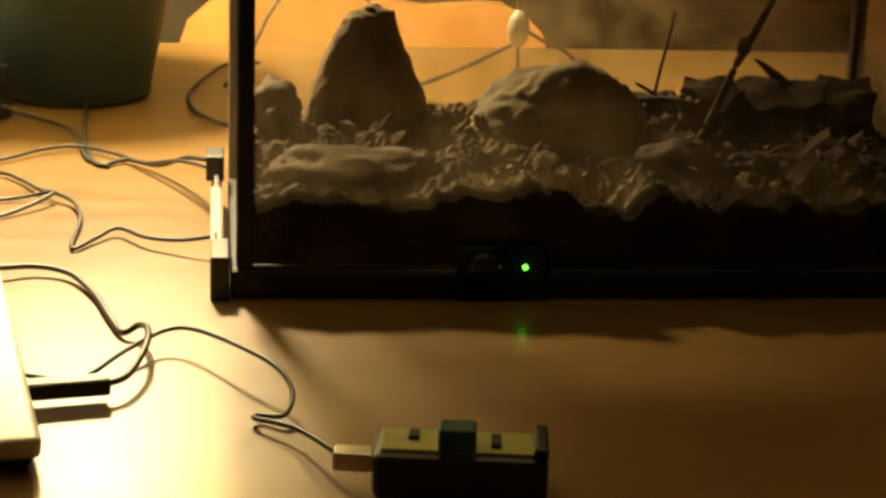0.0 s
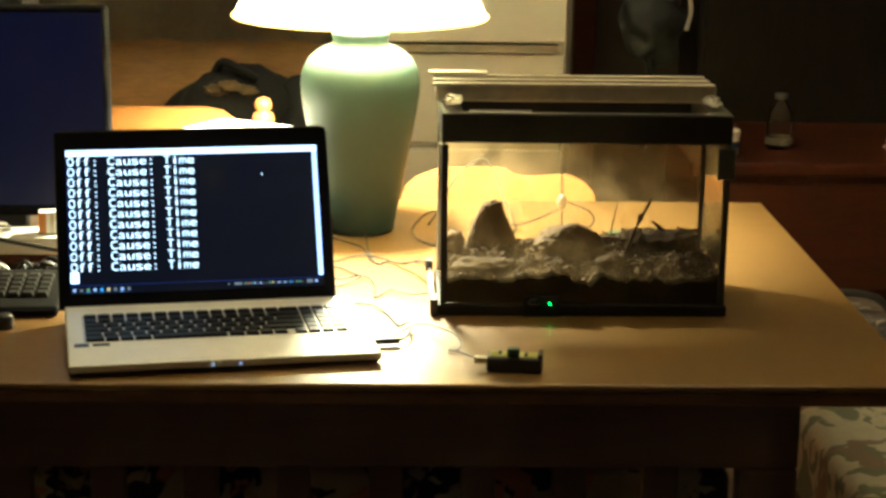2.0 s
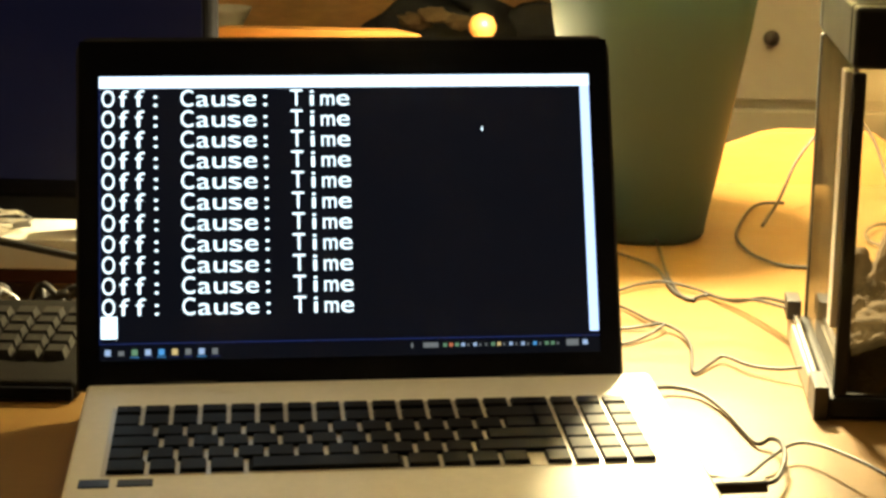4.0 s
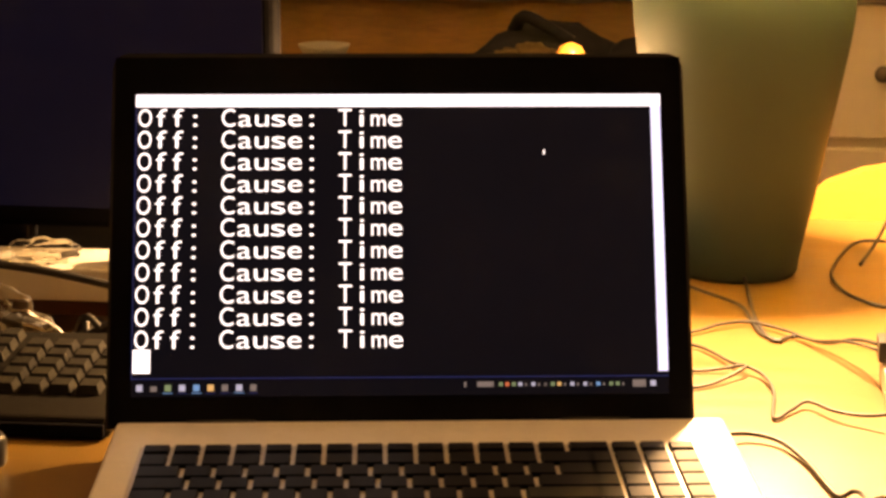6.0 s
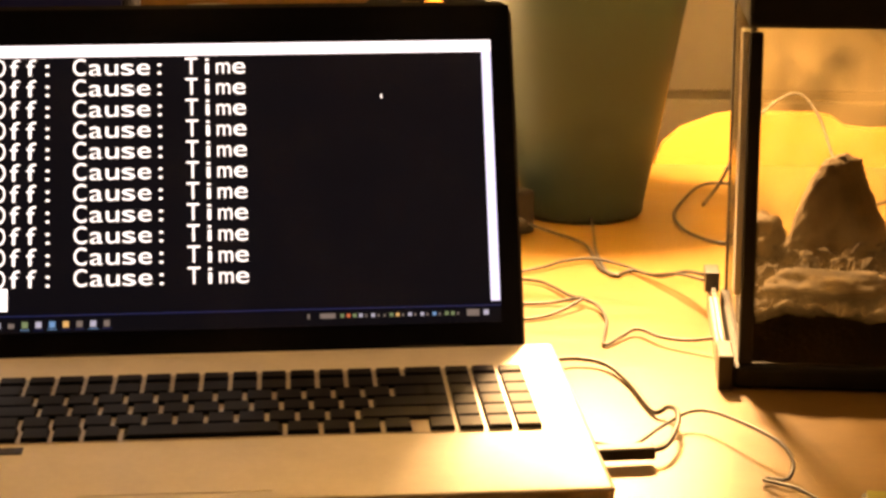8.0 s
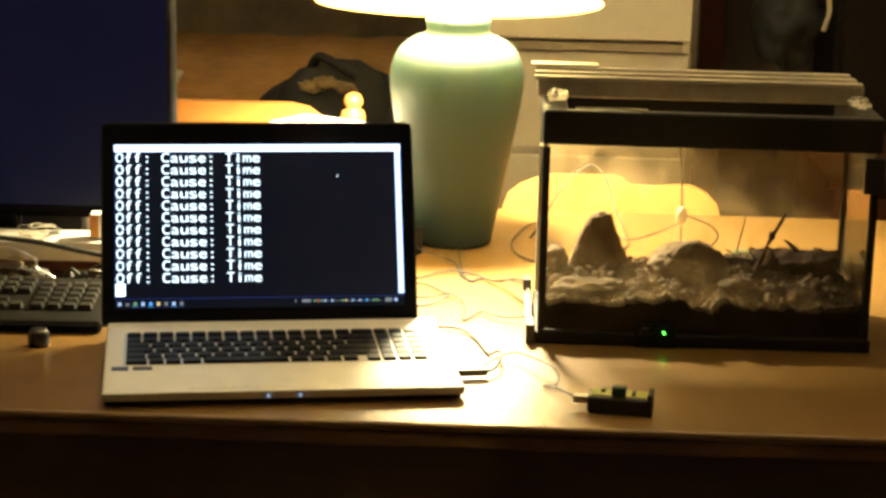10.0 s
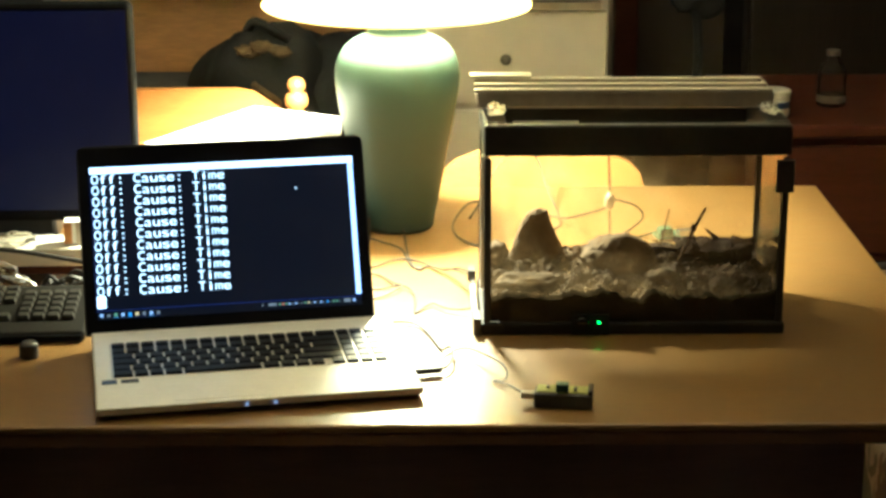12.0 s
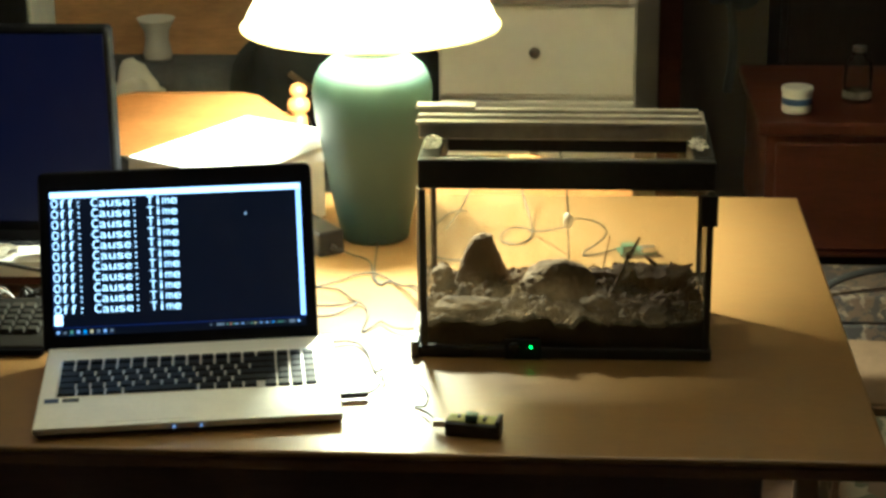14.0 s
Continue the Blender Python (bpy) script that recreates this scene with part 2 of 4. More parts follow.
def part(name, bm, material, parent=None, label="", smooth=False, at=None):
    ob = new(name, finish(name, bm, material, smooth))
    if at is not None:
        ob.matrix_basis = at
    if parent is not None:
        ob.parent = parent
    if label:
        ob["label"] = label
    return ob


def shared(name, me, parent, m):
    ob = new(name, me)
    ob.matrix_basis = m
    ob.parent = parent
    return ob


def thing(name, label, category, m=None, group="", kind=""):
    ob = new(name)
    if m is not None:
        ob.matrix_basis = m
    return tagged(ob, label, category, group, kind)


def box(x0, x1, y0, y1, z0, z1, bevel=0.0, seg=2, bm=None):
    bm = bm or bmesh.new()
    r = bmesh.ops.create_cube(bm, size=1.0)
    for v in r["verts"]:
        v.co = Vector((x0 + (v.co.x + 0.5) * (x1 - x0), y0 + (v.co.y + 0.5) * (y1 - y0), z0 + (v.co.z + 0.5) * (z1 - z0)))
    if bevel:
        es = list({e for v in r["verts"] for e in v.link_edges})
        bmesh.ops.bevel(bm, geom=es, offset=bevel, segments=seg, affect="EDGES", profile=0.5)
    return bm


def lathe(profile, n=48, caps=True):
    """A turned body from (radius, height) pairs."""
    bm = bmesh.new()
    rings = [[bm.verts.new((r * math.cos(2 * math.pi * k / n), r * math.sin(2 * math.pi * k / n), h)) for k in range(n)] for r, h in profile]
    for a, c in zip(rings, rings[1:]):
        for k in range(n):
            bm.faces.new((a[k], a[(k + 1) % n], c[(k + 1) % n], c[k]))
    if caps:
        bm.faces.new(rings[0][::-1])
        bm.faces.new(rings[-1])
    return bm


def smooth_path(pts, steps=8):
    """A rounded line through the given points (Catmull-Rom)."""
    p = [Vector(q) for q in pts]
    p = [p[0] * 2 - p[1]] + p + [p[-1] * 2 - p[-2]]
    out = []
    for i in range(1, len(p) - 2):
        for k in range(steps):
            t = k / steps
            out.append(0.5 * (2 * p[i] + (p[i + 1] - p[i - 1]) * t + (2 * p[i - 1] - 5 * p[i] + 4 * p[i + 1] - p[i + 2]) * t * t
                              + (3 * p[i] - p[i - 1] - 3 * p[i + 1] + p[i + 2]) * t ** 3))
    return out + [p[-2]]


def tube(pts, radius, n=8, steps=8, taper=None, wobble=0.0, bm=None):
    bm = bm or bmesh.new()
    line = smooth_path(pts, steps)
    rings = []
    for i, q in enumerate(line):
        d = (line[min(i + 1, len(line) - 1)] - line[max(i - 1, 0)]).normalized()
        side = d.cross(Vector((0, 0, 1)) if abs(d.z) < 0.9 else Vector((1, 0, 0))).normalized()
        up = side.cross(d)
        f = i / (len(line) - 1)
        r = radius * (1 - f * (1 - taper) if taper is not None else 1) * (1 + wobble * noise.noise(q * 90))
        rings.append([bm.verts.new(q + (side * math.cos(2 * math.pi * k / n) + up * math.sin(2 * math.pi * k / n)) * r) for k in range(n)])
    for a, c in zip(rings, rings[1:]):
        for k in range(n):
            bm.faces.new((a[k], a[(k + 1) % n], c[(k + 1) % n], c[k]))
    bm.faces.new(rings[0][::-1])
    bm.faces.new(rings[-1])
    return bm


def slab(outline, y0, y1):
    """A board cut to an outline of (x, z) points, between two depths."""
    bm = bmesh.new()
    a = [bm.verts.new((x, y0, z)) for x, z in outline]
    c = [bm.verts.new((x, y1, z)) for x, z in outline]
    bm.faces.new(a)
    bm.faces.new(c[::-1])
    for k in range(len(a)):
        j = (k + 1) % len(a)
        bm.faces.new((a[j], a[k], c[k], c[j]))
    bmesh.ops.recalc_face_normals(bm, faces=bm.faces)
    return bm


def lump(radii, seed, rough=0.2, freq=2.5, sub=4, fine=0.05):
    bm = bmesh.new()
    bmesh.ops.create_icosphere(bm, subdivisions=sub, radius=1.0)
    off = Vector((seed * 3.7, seed * 1.3, seed * 2.1))
    for v in bm.verts:
        k = 1 + rough * noise.noise(v.co * freq * 0.5 + off) + fine * noise.noise(v.co * freq * 3 + off)
        v.co = Vector((v.co.x * radii[0], v.co.y * radii[1], v.co.z * radii[2])) * k
    return bm


# ---- the room ----
X0, X1, Y0, Y1, ZC = -2.4, 2.4, -3.4, 2.9, 2.40
W = 0.12
tagged(part("floor", box(X0 - W, X1 + W, Y0 - W, Y1 + W, -0.1, 0), M_FLOOR), "dark brown wooden floor in deep shade", "floor", kind="structure")
tagged(part("ceiling", box(X0 - W, X1 + W, Y0 - W, Y1 + W, ZC, ZC + 0.1), M_CEIL), "plain dim ceiling", "ceiling", kind="structure")
tagged(part("wall_north", box(X0, X1, Y1, Y1 + W, 0, ZC), M_WALL), "plain beige plaster wall in dim light", "wall", kind="structure")
tagged(part("wall_south", box(X0, X1, Y0 - W, Y0, 0, ZC), M_CEIL), "plain beige plaster wall in the dark", "wall", kind="structure")
# Out of view; acts as a reflector that lifts the table's left side.
tagged(part("wall_west", box(X0 - W, X0, Y0, Y1, 0, ZC), M_BOUNCEW), "unseen wall, made pale to bounce fill light", "wall", kind="structure")
tagged(part("wall_east", box(X1, X1 + W, Y0, Y1, 0, ZC), M_WALLSHADE), "plain plaster wall coloured near-black for the room's dark side", "wall", kind="structure")

# ---- far side of the room ----
# the low wooden panelling and the curtain above it
tagged(part("wall_panelling", box(-2.39, 0.0, 2.84, 2.9, 0.3, 0.765, 0.006), M_PANEL), "orange-brown wooden panelling along the wall", "panelling", kind="structure")
bm = bmesh.new()
cols = 150
top, low = [], []
for i in range(cols + 1):
    x = -2.35 + 2.35 * i / cols
    y = 2.74 + 0.035 * math.sin(i * 0.55) + 0.02 * noise.noise(Vector((x * 3, 0, 0)))
    low.append(bm.verts.new((x, y, 0.772)))
    top.append(bm.verts.new((x, y * 0.6 + 1.1, 2.3)))
for i in range(cols):
    bm.faces.new((low[i], low[i + 1], top[i + 1], top[i]))
bmesh.ops.solidify(bm, geom=bm.faces[:], thickness=0.004)
rail = thing("curtain_rail", "dark curtain rail fixed to the wall", "curtain rail")
part("pole", tube([(-2.39, 2.744, 2.31), (-1.3, 2.744, 2.31), (0.05, 2.744, 2.31)], 0.014, 10), M_EDGE, rail, smooth=True)
for x in (-2.3, -1.3, 0.0):
    part("bracket", box(x - 0.01, x + 0.01, 2.744, 2.90, 2.30, 2.32, 0.002), M_EDGE, rail)
tagged(part("curtain", bm, M_CURT, smooth=True), "beige pleated curtain hanging behind the desk", "curtain")

# grey sofa with a backpack on it
sofa = thing("sofa", "grey cloth sofa standing against the panelled wall", "sofa")
part("back_cushion", box(-2.3, -0.99, 2.25, 2.48, 0.38, 0.612, 0.05, 4), M_GREY, sofa, smooth=True)
part("back_cushion", box(-0.98, -0.1, 2.25, 2.48, 0.38, 0.612, 0.05, 4), M_GREY, sofa, smooth=True)
part("seat", box(-2.3, -0.1, 1.75, 2.25, 0.16, 0.40, 0.04, 4), M_GREY, sofa, smooth=True)
part("back", box(-2.3, -0.1, 2.48, 2.6, 0.1, 0.58, 0.03, 3), M_GREY, sofa, smooth=True)
for x in (-2.25, -0.2):
    for y in (1.8, 2.5):
        part("leg", box(x - 0.03, x + 0.03, y - 0.03, y + 0.03, 0, 0.16, 0.004), M_EDGE, sofa)

bag = thing("backpack", "black cloth backpack slumped on the sofa", "backpack", pose(0, 0, 0.03))
part("body", lump((0.19, 0.15, 0.210), 3, 0.3, 2.2), M_BAG, bag, smooth=True, at=pose(-0.430, 2.06, 0.580, 0, 0, 8))
part("flap", lump((0.14, 0.10, 0.19), 8, 0.3, 2.6), M_BAG, bag, smooth=True, at=pose(-0.23, 2.05, 0.57))
part("grab_loop", tube([(-0.475, 2.0, 0.765), (-0.455, 1.97, 0.792), (-0.42, 1.96, 0.780), (-0.375, 1.97, 0.752)], 0.011, 8), M_BAG, bag, "black carrying loop", smooth=True)
for x, z, w in ((-0.470, 0.732, 0.022), (-0.432, 0.741, 0.026), (-0.392, 0.731, 0.020)):
    part("badge_bar", lump((w * 1.15, 0.006, 0.014), int(x * -100), 0.5, 4, 3, 0.2), M_ROCK, bag, "pale printed mark", smooth=True, at=pose(x, 1.925, z, -30, 8, 8))
part("strap", tube([(-0.455, 1.885, 0.665), (-0.425, 1.875, 0.645), (-0.395, 1.875, 0.622), (-0.410, 1.88, 0.600)], 0.008, 6), M_LEAF, bag, "tan webbing strap")

vase = thing("white_vase", "small white flared vase standing behind the monitor", "vase", pose(-0.875, 2.38, 0.612))
part("body", lathe([(0.035, 0), (0.038, 0.01), (0.030, 0.05), (0.032, 0.075), (0.046, 0.10), (0.050, 0.108), (0.046, 0.108), (0.03, 0.09)], 28), M_WHITE, vase, smooth=True)
cush = thing("white_cloth", "crumpled white cloth thrown on the sofa back", "cloth", pose(-0.895, 2.20, 0.505))
part("folds", lump((0.075, 0.055, 0.115), 21, 0.6, 3.5), M_WHITE, cush, smooth=True)

# white chest of drawers
chest = thing("chest_of_drawers", "white painted chest of drawers with one drawer ajar", "chest of drawers", pose(-0.09, 1.87, 0.04))
part("carcass", box(-0.015, 0.442, 0.016, 0.42, 0.04, 1.12, 0.004), M_WHITE, chest)
part("top", box(-0.03, 0.457, -0.03, 0.43, 1.12, 1.145, 0.005), M_WHITE, chest)
for z0, z1, out in ((0.09, 0.335, 0), (0.350, 0.595, 0), (0.610, 0.822, 0), (0.852, 1.10, 0.028)):
    d = part("drawer_front", box(-0.010, 0.437, -0.004 - out, 0.014 - out, z0, z1, 0.004), M_WHITE, chest)
    for x in (0.208,):
        k = part("knob", lathe([(0.006, 0), (0.006, 0.010), (0.011, 0.014), (0.013, 0.020), (0.009, 0.025)], 18), M_DARKMETAL, d, "small metal knob", smooth=True)
        k.matrix_basis = pose(x, -0.004 - out, (z0 + z1) / 2, 90)
# Grey strip paints the shade in the gap under the ajar drawer.
part("drawer_gap_shade", box(0.0, 0.42, -0.02, 0.016, 0.828, 0.845), M_HOOD, chest)
for x in (0.02, 0.40):
    for y in (0.05, 0.38):
        part("foot", box(x - 0.025, x + 0.025, y - 0.025, y + 0.025, -0.04, 0.04, 0.003), M_WHITE, chest)

# door post, dark hutch and cherry sideboard
tagged(part("door_frame", box(0.43, 0.49, 2.5, 2.56, 0, 2.1, 0.005), M_RED), "dark red-brown door post", "door frame", kind="structure")
# Leaf shares the near-black wall colour to show the dim corner.
tagged(part("door_leaf", box(0.49, 0.93, 2.56, 2.60, 0, 2.08, 0.004), M_WALLSHADE), "door leaf coloured near-black for its dim corner", "door", kind="structure")
hutch = thing("dark_cabinet", "tall black-brown cabinet standing in the dark", "cabinet", pose(-0.09, 0, 0))
part("body", box(0.80, 2.3, 2.2, 2.5, 0, 2.0, 0.006), mat("ebony_wood", (0.010, 0.006, 0.005), 0.6, spec=0.1, vary=0.3, scale=20, stretch=(8, 8, 1)), hutch)
for x0, x1 in ((0.815, 1.30), (1.31, 1.80), (1.81, 2.285)):
    part("door", box(x0, x1, 2.185, 2.2, 0.64, 1.97, 0.006), mat("ebony_door", (0.012, 0.007, 0.005), 0.55, spec=0.12, vary=0.3, scale=18, stretch=(8, 8, 1)), hutch)
bagb = thing("black_bag", "small black bag hanging on the cabinet corner", "bag", pose(0.58, 2.1, 0.90))
part("body", lump((0.075, 0.06, 0.085), 31, 0.35, 3), M_BAG, bagb, smooth=True)
part("strap", tube([(0.02, -0.02, 0.06), (0.07, -0.05, 0.09), (0.085, -0.06, 0.05), (0.075, -0.06, 0.0)], 0.006, 6), M_HOODL, bagb, "pale strap")
part("string", tube([(0, 0, -0.07), (0.01, 0.01, -0.2), (0, 0.02, -0.3)], 0.012, 6), M_BAG, bagb)

side = thing("sideboard", "low cherry-red wooden sideboard in deep shade", "sideboard", pose(-0.12, 0, 0.045))
part("top", box(0.73, 2.3, 1.60, 2.15, 0.585, 0.615, 0.006), M_RED, side)
part("body", box(0.75, 2.28, 1.63, 2.13, 0.30, 0.585, 0.004), M_RED, side)
for x0, x1 in ((0.77, 1.25), (1.27, 1.75), (1.77, 2.26)):
    part("drawer_front", box(x0, x1, 1.618, 1.63, 0.32, 0.565, 0.005), M_RED, side)
for x in (0.80, 1.5, 2.22):
    for y in (1.66, 2.10):
        part("leg", box(x - 0.03, x + 0.03, y - 0.03, y + 0.03, -0.045, 0.30, 0.004), M_EDGE, side)

jar = thing("white_jar", "white plastic jar with a dark blue label band", "jar", pose(0.700, 1.70, 0.660))
part("body", lathe([(0.030, 0), (0.033, 0.004), (0.033, 0.042), (0.030, 0.046)], 28), M_WHITEP, jar, smooth=True)
part("label", lathe([(0.0335, 0.020), (0.0338, 0.022), (0.0338, 0.033), (0.0335, 0.035)], 28, False), M_BLUE, jar, "dark blue label band", smooth=True)
part("lid", lathe([(0.034, 0.045), (0.035, 0.047), (0.035, 0.056), (0.033, 0.058)], 28), M_WHITEP, jar, "white screw lid")
M_LABEL = mat("faded_label", (0.12, 0.10, 0.075), 0.8, vary=0.3, scale=80)
bot = thing("glass_bottle", "small clear glass bottle with a faded label", "bottle", pose(0.845, 1.80, 0.660))
part("body", lathe([(0.030, 0), (0.032, 0.004), (0.032, 0.075), (0.027, 0.090), (0.015, 0.104), (0.014, 0.118)], 28), M_CLEAR, bot, smooth=True)
part("label", lathe([(0.0325, 0.010), (0.0328, 0.012), (0.0328, 0.024), (0.0325, 0.026)], 28, False), M_LABEL, bot, "faded paper label", smooth=True)
part("cap", lathe([(0.0155, 0.114), (0.0155, 0.126)], 18), M_DARKMETAL, bot, "dull metal cap")
toy = thing("white_trinket", "small white china trinket on the sideboard", "ornament", pose(1.12, 1.75, 0.660))
part("body", lump((0.04, 0.02, 0.018), 41, 0.5, 4, 3), M_WHITE, toy, smooth=True, at=pose(0, 0, 0.016))
part("tail", tube([(0.03, 0, 0.018), (0.07, 0, 0.02), (0.11, 0, 0.024)], 0.006, 6), M_WHITE, toy)
toy2 = thing("white_cup", "small white cup on the sideboard", "cup", pose(1.30, 1.75, 0.660))
part("body", lathe([(0.016, 0), (0.020, 0.01), (0.022, 0.035), (0.020, 0.035), (0.015, 0.01)], 20), M_WHITE, toy2, smooth=True)


# ---- seats beside and behind the table ----
arm = thing("armchair", "cream floral upholstered armchair beside the table", "armchair")
part("seat_cushion", box(0.625, 1.22, -0.42, 0.52, 0.30, 0.455, 0.025, 4), M_CREAM, arm, "cream cushion with a grey-green flower print", smooth=True)
part("base", box(0.64, 1.2, -0.40, 0.50, 0.08, 0.30, 0.01), M_CREAM, arm)
part("backrest", box(1.22, 1.40, -0.42, 0.52, 0.10, 0.95, 0.05, 4), M_CREAM, arm, smooth=True)
for x in (0.68, 1.34):
    for y in (-0.36, 0.46):
        part("leg", box(x - 0.025, x + 0.025, y - 0.025, y + 0.025, 0, 0.10, 0.003), M_EDGE, arm)
pil = thing("green_cushion", "pale green patterned cushion lying on the armchair", "cushion", pose(1.03, 0.36, 0.515, 8, 4, 20))
part("cover", lump((0.19, 0.17, 0.07), 51, 0.25, 2.5), M_GREEN, pil, smooth=True)
bottle = thing("dark_bottle", "dark glass bottle standing on the floor", "bottle", pose(0.94, 0.68, 0.0))
part("body", lathe([(0.036, 0), (0.038, 0.006), (0.038, 0.42), (0.030, 0.48), (0.014, 0.53), (0.014, 0.58)], 28), M_BLACKG, bottle, smooth=True)
crate = thing("cardboard_box", "tan cardboard box standing beside the table", "box", pose(0.80, 0.98, 0, 0, 0, -6))
part("body", box(-0.15, 0.17, -0.16, 0.16, 0, 0.34, 0.004), mat("cardboard", (0.20, 0.125, 0.06), 0.85, vary=0.15, scale=40, bump=0.2), crate)
part("flap", box(-0.15, 0.17, -0.17, -0.16, 0.20, 0.335, 0.002), mat("cardboard_flap", (0.23, 0.145, 0.07), 0.85, vary=0.15, scale=40), crate)
M_MAG = floral("magazine_print", (0.10, 0.065, 0.04), (0.20, 0.15, 0.10), (0.05, 0.04, 0.035), 24)
books = thing("magazine_stack", "stack of patterned magazines with a cable thrown over it", "magazines", pose(0.84, 1.28, 0))
for i in range(7):
    part("magazine", box(-0.14 + 0.01 * (i % 3), 0.14 + 0.01 * (i % 2), -0.1, 0.1, 0.06 * i, 0.06 * i + 0.055, 0.004), M_MAG, books)
part("cable", tube([(-0.15, -0.10, 0.36), (-0.12, -0.10, 0.44), (0.0, -0.08, 0.47), (0.12, -0.06, 0.44), (0.16, -0.04, 0.30)], 0.008, 8), M_WIRE, books, "black cable loop")
sack = thing("black_sack", "black bin bag slumped on the floor", "bag", pose(1.28, 1.18, 0.24))
part("neck", lump((0.05, 0.05, 0.06), 62, 0.5, 4, 3), M_BAG, sack, "knotted neck", smooth=True, at=pose(-0.05, 0.0, 0.26))
part("folds", lump((0.26, 0.22, 0.26), 61, 0.4, 2.8), M_BAG, sack, smooth=True)

bench = thing("bench", "low bench with navy flower-print cushion under the table", "bench")
part("seat", box(-0.62, 0.40, -0.165, 0.22, 0.26, 0.30, 0.004), M_EDGE, bench)
for x in (-0.56, 0.35):
    for y in (-0.12, 0.18):
        part("leg", box(x - 0.025, x + 0.025, y - 0.025, y + 0.025, 0, 0.26, 0.003), M_EDGE, bench)
part("cushion", box(-0.60, 0.39, -0.165, 0.20, 0.30, 0.585, 0.02, 4), M_NAVY, bench, "navy cushion with red and cream flowers", smooth=True)


def pine_chair(name, m, outline, post_x, label):
    ch = thing(name, label, "chair", m, "pine chairs behind the table")
    part("crest_rail", slab(outline, -0.011, 0.011), M_PINE, ch)
    part("lower_rail", box(post_x[0], post_x[1], -0.010, 0.010, 0.52, 0.58, 0.003), M_PINE, ch)
    for x in post_x:
        h = outline[0][1]
        part("post", lathe([(0.016, 0), (0.017, 0.3), (0.016, 0.44), (0.017, h - 0.03), (0.015, h), (0.011, h + 0.004), (0.020, h + 0.012), (0.0215, h + 0.022),
                            (0.018, h + 0.032), (0.0105, h + 0.036), (0.0155, h + 0.042), (0.0165, h + 0.050), (0.012, h + 0.059), (0.003, h + 0.063)], 24),
             M_PINE, ch, smooth=True, at=pose(x, 0, 0))
        part("leg", lathe([(0.014, 0), (0.02, 0.2), (0.016, 0.43)], 18), M_PINE, ch, smooth=True, at=pose(x, 0.40, 0))
    part("seat", box(post_x[0] - 0.02, post_x[1] + 0.02, -0.02, 0.43, 0.43, 0.46, 0.008), M_PINE, ch)
    for k in range(3):
        x = post_x[0] + (post_x[1] - post_x[0]) * (k + 1) / 4
        part("spindle", lathe([(0.008, 0.58), (0.010, 0.66), (0.008, 0.74)], 14), M_PINE, ch, smooth=True, at=pose(x, 0, 0))
    return ch


def crest(w, low, high, foot):
    """Crest outline: low at the posts, swept up to a flat top."""
    top = [(0.0, low), (0.03, low + 0.004), (0.075, high - 0.006), (0.105, high), (w - 0.105, high), (w - 0.075, high - 0.005), (w - 0.03, low + 0.006), (w, low)]
    return [(0.0, low), *top[1:-1], (w, low), (w, foot), (w - 0.06, foot + 0.01), (0.06, foot + 0.01), (0.0, foot)]


pine_chair("pine_chair", pose(-0.298, 0.96, 0, 0, 0, 180), [(x, z) for x, z in crest(0.41, 0.838, 0.880, 0.752)], (0.0, 0.41),
           "orange pine chair with turned knobs behind the laptop")
scallop = [(0.0, 0.72), (0.01, 0.750), (0.03, 0.768), (0.068, 0.783), (0.09, 0.787), (0.18, 0.787), (0.196, 0.784), (0.212, 0.773), (0.24, 0.770), (0.29, 0.774), (0.315, 0.773),
           (0.338, 0.762), (0.354, 0.746), (0.362, 0.72), (0.362, 0.64), (0.33, 0.62), (0.03, 0.62), (0.0, 0.64)]
ch2 = thing("pine_chair", "orange pine chair with a scalloped back behind the tank", "chair", pose(-0.045, 0.88, 0), "pine chairs behind the table")
part("crest_rail", slab(scallop, -0.011, 0.011), M_PINE, ch2)
for x in (0.03, 0.330):
    part("post", box(x - 0.016, x + 0.016, -0.010, 0.010, 0, 0.64, 0.003), M_PINE, ch2)
    part("leg", lathe([(0.014, 0), (0.02, 0.2), (0.016, 0.43)], 18), M_PINE, ch2, smooth=True, at=pose(x, 0.38, 0))
part("seat", box(-0.01, 0.370, 0.012, 0.41, 0.43, 0.46, 0.008), M_PINE, ch2)
part("lower_rail", box(0.046, 0.314, -0.008, 0.008, 0.54, 0.58, 0.003), M_PINE, ch2)
# ---- the table ----
table = thing("table", "light brown wooden table with a dark front edge", "table")
bm = box(-1.25, 0.600, -0.316, 0.768, 0.740, 0.75, 0.004, 3)
part("tabletop", bm, M_TABLE, table)
# Band under the tabletop, a darker red-brown than the top.
part("edge_band", box(-1.247, 0.597, -0.313, 0.765, 0.722, 0.7395, 0.003), M_EDGE, table, "dark red-brown edge band")
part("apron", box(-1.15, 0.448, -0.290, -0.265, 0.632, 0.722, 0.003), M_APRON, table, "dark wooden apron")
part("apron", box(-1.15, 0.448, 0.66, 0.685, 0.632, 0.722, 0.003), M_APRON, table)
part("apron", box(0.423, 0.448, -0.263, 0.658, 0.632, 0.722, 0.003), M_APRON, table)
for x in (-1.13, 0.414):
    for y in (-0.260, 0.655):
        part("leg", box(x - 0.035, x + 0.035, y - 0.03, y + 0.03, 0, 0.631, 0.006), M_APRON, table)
part("lower_rail", box(-1.09, 0.378, -0.280, -0.250, 0.14, 0.18, 0.004), M_APRON, table)
for k in range(14):
    x = -1.12 + k * 0.1165
    part("slat", box(x - 0.022, x + 0.022, -0.275, -0.257, 0.18, 0.631, 0.003), M_APRON, table)

